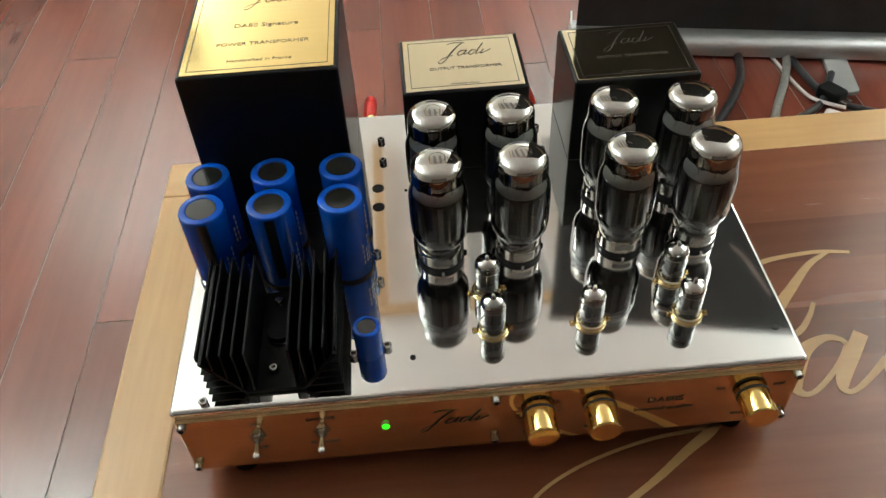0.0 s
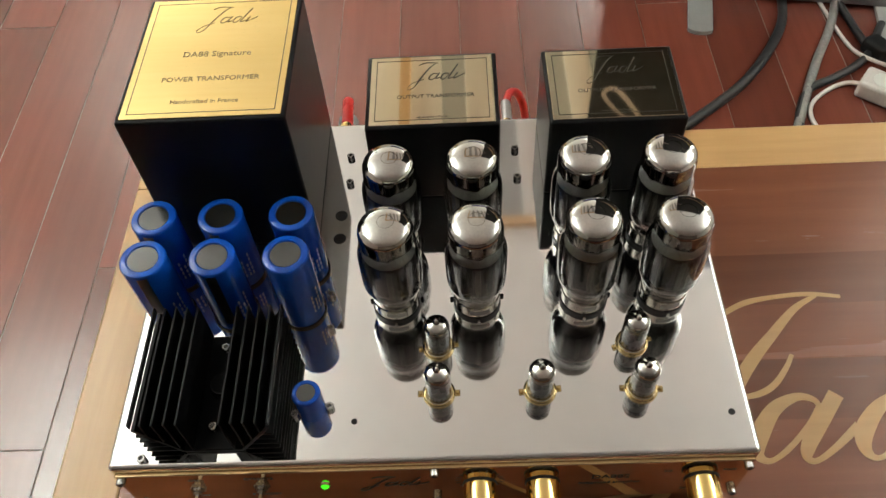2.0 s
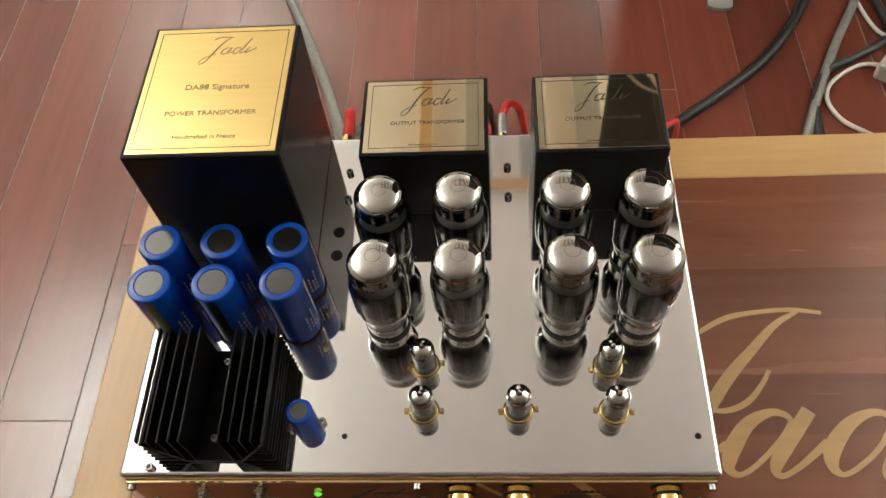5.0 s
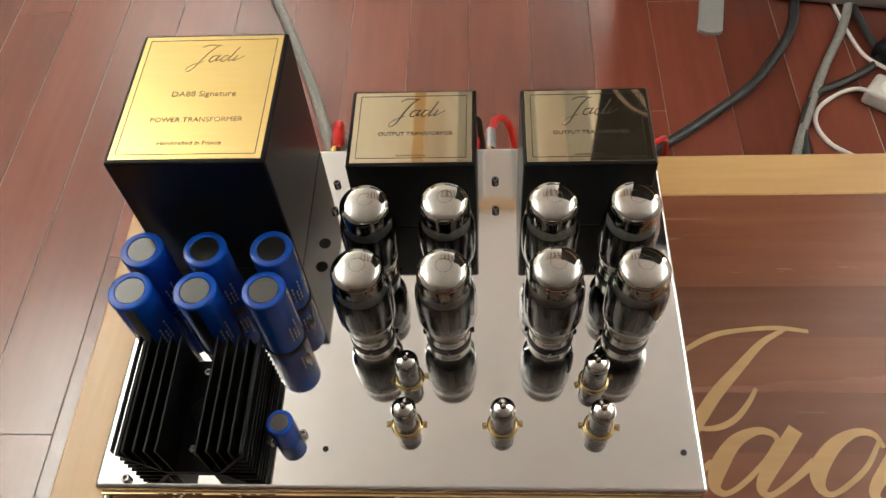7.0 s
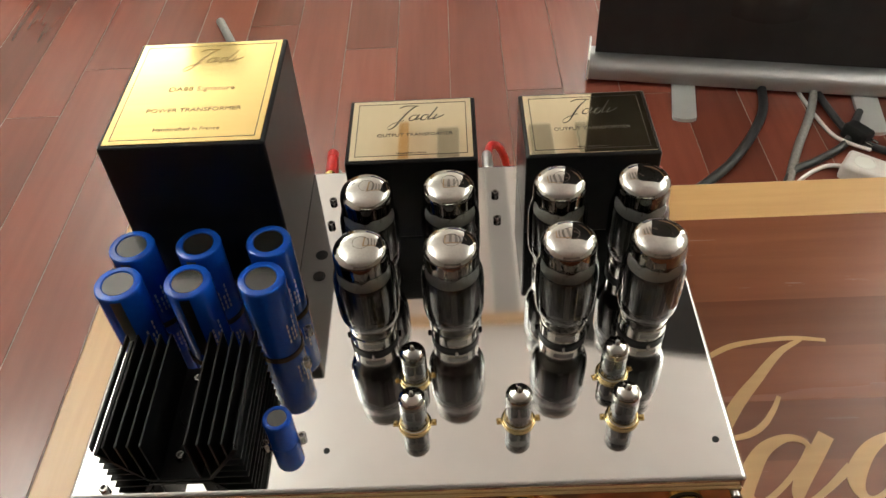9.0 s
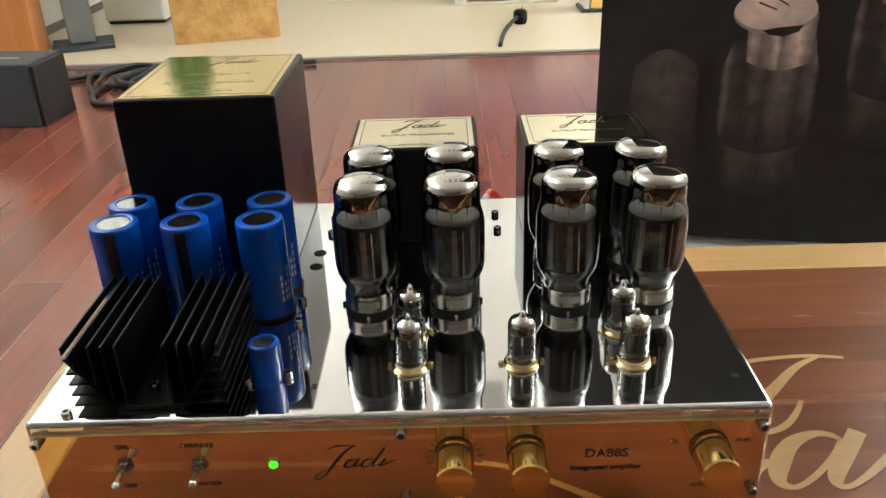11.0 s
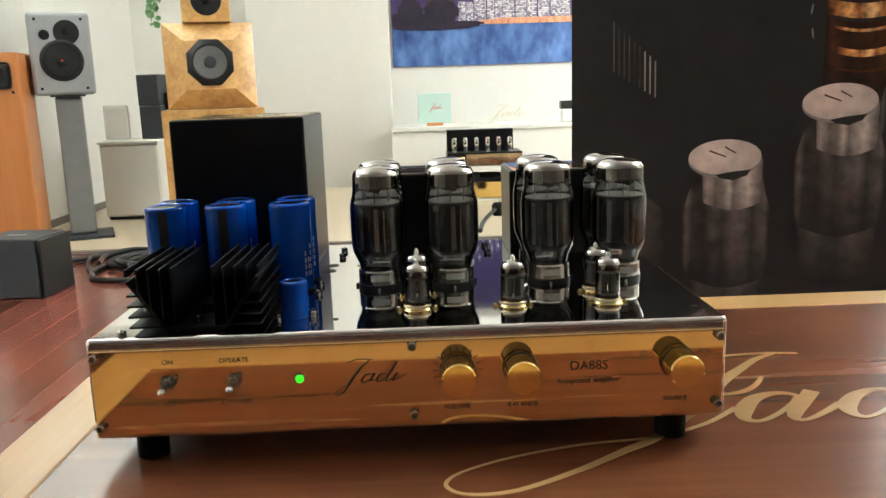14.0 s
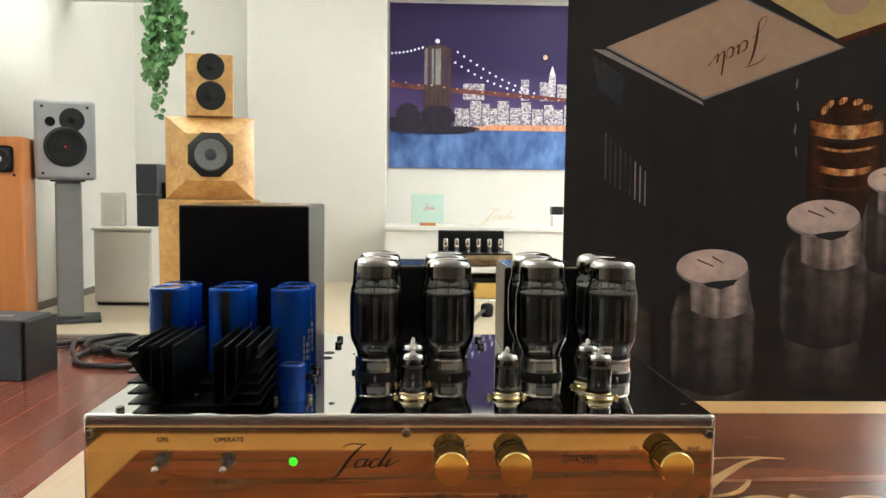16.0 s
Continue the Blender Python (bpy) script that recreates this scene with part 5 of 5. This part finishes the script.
def sky_print():
    n = Nodes("print_night_sky")
    tc = n.add("ShaderNodeTexCoord")
    sp_ = n.add("ShaderNodeSeparateXYZ")
    n.link(tc.outputs["Object"], sp_.inputs[0])
    no = n.add("ShaderNodeTexNoise", Scale=3.0, Detail=5.0)
    ad = n.add("ShaderNodeMath")
    ad.operation = "MULTIPLY_ADD"
    ad.inputs[1].default_value = 0.4
    n.link(no.outputs[0], ad.inputs[0])
    n.link(sp_.outputs["Z"], ad.inputs[2])
    n.link(ramp(n, ad.outputs[0], [(0.45, (0.12, 0.08, 0.17)), (0.75, (0.06, 0.037, 0.125)), (1.0, (0.026, 0.016, 0.065))]), n.b.inputs["Base Color"])
    n.b.inputs["Roughness"].default_value = 0.5
    return n.m


P_water = surface("print_river", (0.15, 0.27, 0.58), (0.02, 0.045, 0.16), 0.5, 0, 2.2, (2.2, 1, 1.2), bump=0, fine=2.5, span=(0.36, 0.68))


def lit_windows():
    """Rows of lit and dark windows of a printed skyline."""
    n = Nodes("print_city_windows")
    tc = n.add("ShaderNodeTexCoord")
    xyz = n.add("ShaderNodeSeparateXYZ")
    flat = n.add("ShaderNodeCombineXYZ")
    n.link(tc.outputs["Object"], xyz.inputs[0])
    n.link(xyz.outputs["X"], flat.inputs["X"])
    n.link(xyz.outputs["Z"], flat.inputs["Y"])
    wins = n.add("ShaderNodeTexBrick", Scale=1.0, Color1=(0.78, 0.73, 0.74, 1), Color2=(0.16, 0.14, 0.21, 1), Mortar=(0.07, 0.06, 0.11, 1))
    wins.inputs["Brick Width"].default_value = 0.019
    wins.inputs["Row Height"].default_value = 0.014
    wins.inputs["Mortar Size"].default_value = 0.0022
    wins.inputs["Mortar Smooth"].default_value = 1.0
    n.link(flat.outputs[0], wins.inputs["Vector"])
    n.link(wins.outputs["Color"], n.b.inputs["Base Color"])
    n.b.inputs["Roughness"].default_value = 0.5
    return n.m


P_city = lit_windows()
P_dusk = surface("print_dusk", (0.06, 0.035, 0.07), None, 0.5, 0, 10, bump=0)
P_stone = surface("print_stone", (0.10, 0.055, 0.05), (0.028, 0.018, 0.028), 0.5, 0, 10, (4, 1, 0.5), bump=0)
P_lit = surface("print_lit_stone", (0.27, 0.27, 0.25), (0.09, 0.075, 0.085), 0.5, 0, 14, (2, 1, 0.4), bump=0)
P_deck = surface("print_deck", (0.22, 0.07, 0.05), (0.06, 0.02, 0.03), 0.5, 0, 14, bump=0)
P_tree = surface("print_trees", (0.034, 0.025, 0.042), (0.014, 0.011, 0.02), 0.5, 0, 14, bump=0)
P_star = surface("print_lamp", (0.85, 0.90, 1.0), None, 0.5, 0, 30, bump=0)
P_warm = surface("print_warm_lights", (0.85, 0.45, 0.25), (0.35, 0.10, 0.08), 0.5, 0, 40, (1, 1, 0.4), bump=0)
part("canvas", box(PW0, PW1, -0.022, 0.0, 0.0, PH, 0.002), sky_print(), pc)
depth = [0]


def paint(pts, material, name="print_shape"):
    depth[0] += 1
    bm = bmesh.new()
    y = -0.0225 - 0.00025 * depth[0]
    bm.faces.new([bm.verts.new((u, y, v)) for u, v in pts])
    bm.normal_update()
    if bm.faces[:][0].normal.y > 0:
        bmesh.ops.reverse_faces(bm, faces=bm.faces[:])
    return part(name, bm, material, pc)


paint([(PW0 + 0.002, 0.003), (PW1 - 0.002, 0.003), (PW1 - 0.002, 0.33), (PW0 + 0.002, 0.33)], P_water, "river")
rnd = random.Random(4)
u = PW0 + 0.55
while u < PW1 - 0.1:
    w, h = rnd.uniform(0.05, 0.10), rnd.uniform(0.17, 0.26)
    paint([(u, 0.33), (u + w, 0.33), (u + w, 0.33 + h), (u, 0.33 + h)], P_city, "building")
    u += w + rnd.uniform(0.002, 0.012)
for u0, u1, top in ((0.62, 0.80, 0.715), (1.11, 1.18, 0.755), (1.27, 1.345, 0.735), (1.345, 1.405, 0.80), (1.42, 1.50, 0.72), (1.56, 1.66, 0.78), (1.70, 1.80, 0.70)):
    paint([(PW0 + u0, 0.58), (PW0 + u1, 0.58), (PW0 + u1, top), (PW0 + u0, top)], P_city, "building")
paint([(PW0 + 1.352, 0.80), (PW0 + 1.398, 0.80), (PW0 + 1.375, 0.875)], P_star, "spire")
paint([(PW0 + 0.62, 0.325), (PW1 - 0.002, 0.325), (PW1 - 0.002, 0.375), (PW0 + 0.9, 0.372), (PW0 + 0.62, 0.345)], P_warm, "shore_glow")
paint([(PW0 + 0.002, 0.715), (PW0 + 0.55, 0.675), (PW1 - 0.3, 0.585), (PW1 - 0.3, 0.555), (PW0 + 0.55, 0.635), (PW0 + 0.002, 0.675)], P_deck, "deck")
paint([(PW0 + 0.29, 0.33), (PW0 + 0.29, 0.985), (PW0 + 0.305, 1.015), (PW0 + 0.40, 1.035), (PW0 + 0.505, 1.015), (PW0 + 0.517, 0.985), (PW0 + 0.517, 0.33)], P_stone, "bridge_tower")
for a, b in ((0.292, 0.318), (0.352, 0.372), (0.385, 0.43)):
    paint([(PW0 + a, 0.70), (PW0 + b, 0.70), (PW0 + b, 1.005), (PW0 + a, 0.995)], P_lit, "lit_stone")
for a in (0.320, 0.455):
    paint([(PW0 + a, 0.71), (PW0 + a, 0.92), (PW0 + a + 0.016, 0.965), (PW0 + a + 0.030, 0.92), (PW0 + a + 0.030, 0.71)], P_dusk, "arch")
for k in range(14):
    f_ = k / 13
    paint(oval(PW0 + 0.03 + 1.4 * f_, 0.722 - 0.135 * f_ + 0.006 * math.sin(k * 2.4), 0.010, 0.008, 8), P_warm, "deck_lamp")
for cu, cv, ru, rv in ((0.157, 0.43, 0.10, 0.115), (0.41, 0.43, 0.145, 0.10), (0.06, 0.37, 0.08, 0.06), (0.27, 0.37, 0.12, 0.05), (0.58, 0.335, 0.18, 0.022), (0.36, 0.318, 0.36, 0.028)):
    paint([(max(PW0 + 0.002, PW0 + cu + ru * (1 + 0.08 * math.sin(k * 2.3)) * math.cos(2 * math.pi * k / 26)), cv + rv * (1 + 0.08 * math.sin(k * 3.1)) * math.sin(2 * math.pi * k / 26)) for k in range(26)], P_tree, "tree_clump")
star = mesh_of("cable_lamp", lathe([(0, 0), (0.010, 0), (0, 0.001)], 10), P_star)
for count, ua, va, ub, vb, sag in ((9, 0.02, 0.954, 0.275, 1.004, 0.01), (13, 0.57, 0.972, 1.22, 0.64, 0.03), (11, 0.55, 0.885, 1.10, 0.648, 0.03)):
    for k in range(count):
        f_ = k / (count - 1)
        part("cable_lamp", star, None, pc, at=pose(PW0 + ua + (ub - ua) * f_, -0.046, va + (vb - va) * f_ - sag * math.sin(math.pi * f_), 90))
part("beacon", lathe([(0, 0), (0.02, 0), (0, 0.001)], 10), P_warm, pc, at=pose(PW0 + 1.31, -0.046, 0.94, 90))
part("beacon", lathe([(0, 0), (0.02, 0), (0, 0.001)], 10), P_star, pc, at=pose(PW0 + 0.40, -0.046, 1.06, 90))

# trailing ivy from a wall shelf
sh = thing("wall_shelf", -2.0, 4.95, 1.53, "white wall shelf high on the side wall", "shelf")
part("board", box(-0.318, 0.36, -0.12, 0.12, 0.0, 0.03, 0.003), M["white"], sh)
part("edge", box(-0.318, 0.36, -0.135, -0.1205, -0.01, 0.035, 0.003), M["skirting"], sh)
iv = thing("ivy_plant", -1.645, 4.90, 1.56, "green trailing ivy hanging from the shelf", "plant")
part("pot", lathe([(0, 0.0), (0.055, 0.0), (0.075, 0.11), (0.078, 0.115), (0.07, 0.115), (0.065, 0.10), (0, 0.10)], 24), M["white"], iv, at=pose(-0.06, 0.05, 0))


def ivy(parent, vines, rnd):
    verts, faces = [], []
    for pts in vines:
        part("stem", hose(pts, 0.003, 5, 4), M["stem"], parent)
        line = smooth_path(pts, 14)
        for q in line:
            for _ in range(3):
                s = rnd.uniform(0.016, 0.034)
                c = Vector(q) + Vector((rnd.gauss(0, 0.024), rnd.gauss(0, 0.024) - 0.01, rnd.gauss(0, 0.018)))
                m = Matrix.Translation(c) @ Euler((rnd.uniform(0.6, 2.0), rnd.uniform(-0.7, 0.7), rnd.uniform(-0.9, 0.9))).to_matrix().to_4x4()
                o = len(verts)
                for x, y, z in ((0, -1, 0), (0.75, -0.25, 0.12), (0.55, 0.45, 0.05), (0, 1.1, -0.15), (-0.55, 0.45, 0.05), (-0.75, -0.25, 0.12), (0, 0, -0.12)):
                    verts.append(m @ Vector((x * s, y * s, z * s)))
                faces += [(o + 6, o + a, o + (a + 1) % 6) for a in range(6)]
    me = bpy.data.meshes.new("leaves")
    me.from_pydata(verts, [], faces)
    me.materials.append(M["leaf"])
    tagged(part("leaves", me, None, parent), kind="stuff")


rv = random.Random(7)
ivy(iv, [[(-0.05, 0.0, 0.10), (0.0, -0.10, 0.06), (0.02 + dx, -0.11, -0.10), (0.03 + dx * 1.3, -0.10, -0.10 - ln * 0.5), (dx * 1.2, -0.10, -0.10 - ln)] for dx, ln in ((-0.07, 0.36), (-0.03, 0.70), (0.02, 0.46), (0.06, 0.34), (-0.05, 0.52), (0.08, 0.26))], rv)
i2 = thing("ivy_sprig", -1.05, 6.10, 1.90, "small green ivy sprig on the wall pier", "plant")
ivy(i2, [[(0, 0.0, 0.10), (0.02, -0.02, 0.04), (-0.02, -0.025, -0.04)], [(0.05, 0, 0.08), (0.08, -0.02, 0.03), (0.10, -0.02, 0.0)]], rv)

vt = thing("ceiling_vent", -1.30, 3.72, CEIL, "white louvred air vent in the ceiling", "vent", rz=8)
bm = box(-0.16, 0.16, -0.27, -0.24, -0.02, -0.001, 0.003)
box(-0.16, 0.16, 0.24, 0.27, -0.02, -0.001, 0.003, bm=bm)
box(-0.16, -0.13, -0.24, 0.24, -0.02, -0.001, 0.003, bm=bm)
box(0.13, 0.16, -0.24, 0.24, -0.02, -0.001, 0.003, bm=bm)
part("frame", bm, M["white"], vt)
part("backing", box(-0.13, 0.13, -0.24, 0.24, -0.003, -0.001), M["rubber"], vt)
for k in range(8):
    part("slat", box(-0.003, 0.003, -0.239, 0.239, -0.017, -0.003, 0.001), M["white"], vt, at=pose(-0.112 + 0.032 * k, 0, 0, 0, 25, 0))

for material in bpy.data.materials:
    if material.name.startswith("print_"):
        material.node_tree.nodes["Principled BSDF"].inputs["Specular IOR Level"].default_value = 0.2

# ---- wooden floor ----
fl = structure("floor", box(X0, X1, Y0, 3.62, FLOOR - 0.02, FLOOR - 0.0008), M["joint"], "dark red wooden plank floor")
PWID, GAP = 0.1375, 0.0019
shapes = {}
rf = random.Random(11)
near, far = [], []
x, col = -2.30 - 0.002, 0
while x < X1 - 0.02:
    y = Y0 + 0.01 - rf.uniform(0, 1.4)
    while y < 3.61:
        ln = rf.choice((1.52, 1.83, 2.13))
        a, b = max(y, Y0 + 0.005), min(y + ln, 3.615)
        if b - a > 0.05:
            (near if a < 3.7 and -2.3 < x < 1.6 and b > -1.1 else far).append((x, min(x + PWID, X1 - 0.005), a, b))
        y += ln
    x += PWID
    col += 1
for x0, x1, a, b in near:
    key = (round(x1 - x0, 3), round(b - a, 3))
    if key not in shapes:
        w, d = key
        bm = bmesh.new()
        q = [[bm.verts.new(v) for v in ((i, i, z), (w - i, i, z), (w - i, d - i, z), (i, d - i, z))] for i, z in ((GAP / 2, -0.003), (GAP / 2, -0.0004), (GAP / 2 + 0.0004, 0.0))]
        for lo, hi in ((q[0], q[1]), (q[1], q[2])):
            for k in range(4):
                bm.faces.new((lo[k], lo[(k + 1) % 4], hi[(k + 1) % 4], hi[k]))
        bm.faces.new(q[2])
        shapes[key] = mesh_of("plank", bm, M["floor_wood"])
    part("plank", shapes[key], None, fl, at=pose(x0, a, FLOOR))
bm = bmesh.new()
for x0, x1, a, b in far:
    bm.faces.new([bm.verts.new(v) for v in ((x0 + GAP / 2, a + GAP / 2, FLOOR), (x1 - GAP / 2, a + GAP / 2, FLOOR), (x1 - GAP / 2, b - GAP / 2, FLOOR), (x0 + GAP / 2, b - GAP / 2, FLOOR))])
tagged(part("plank_rest", bm, M["floor_wood"], fl), kind="stuff")
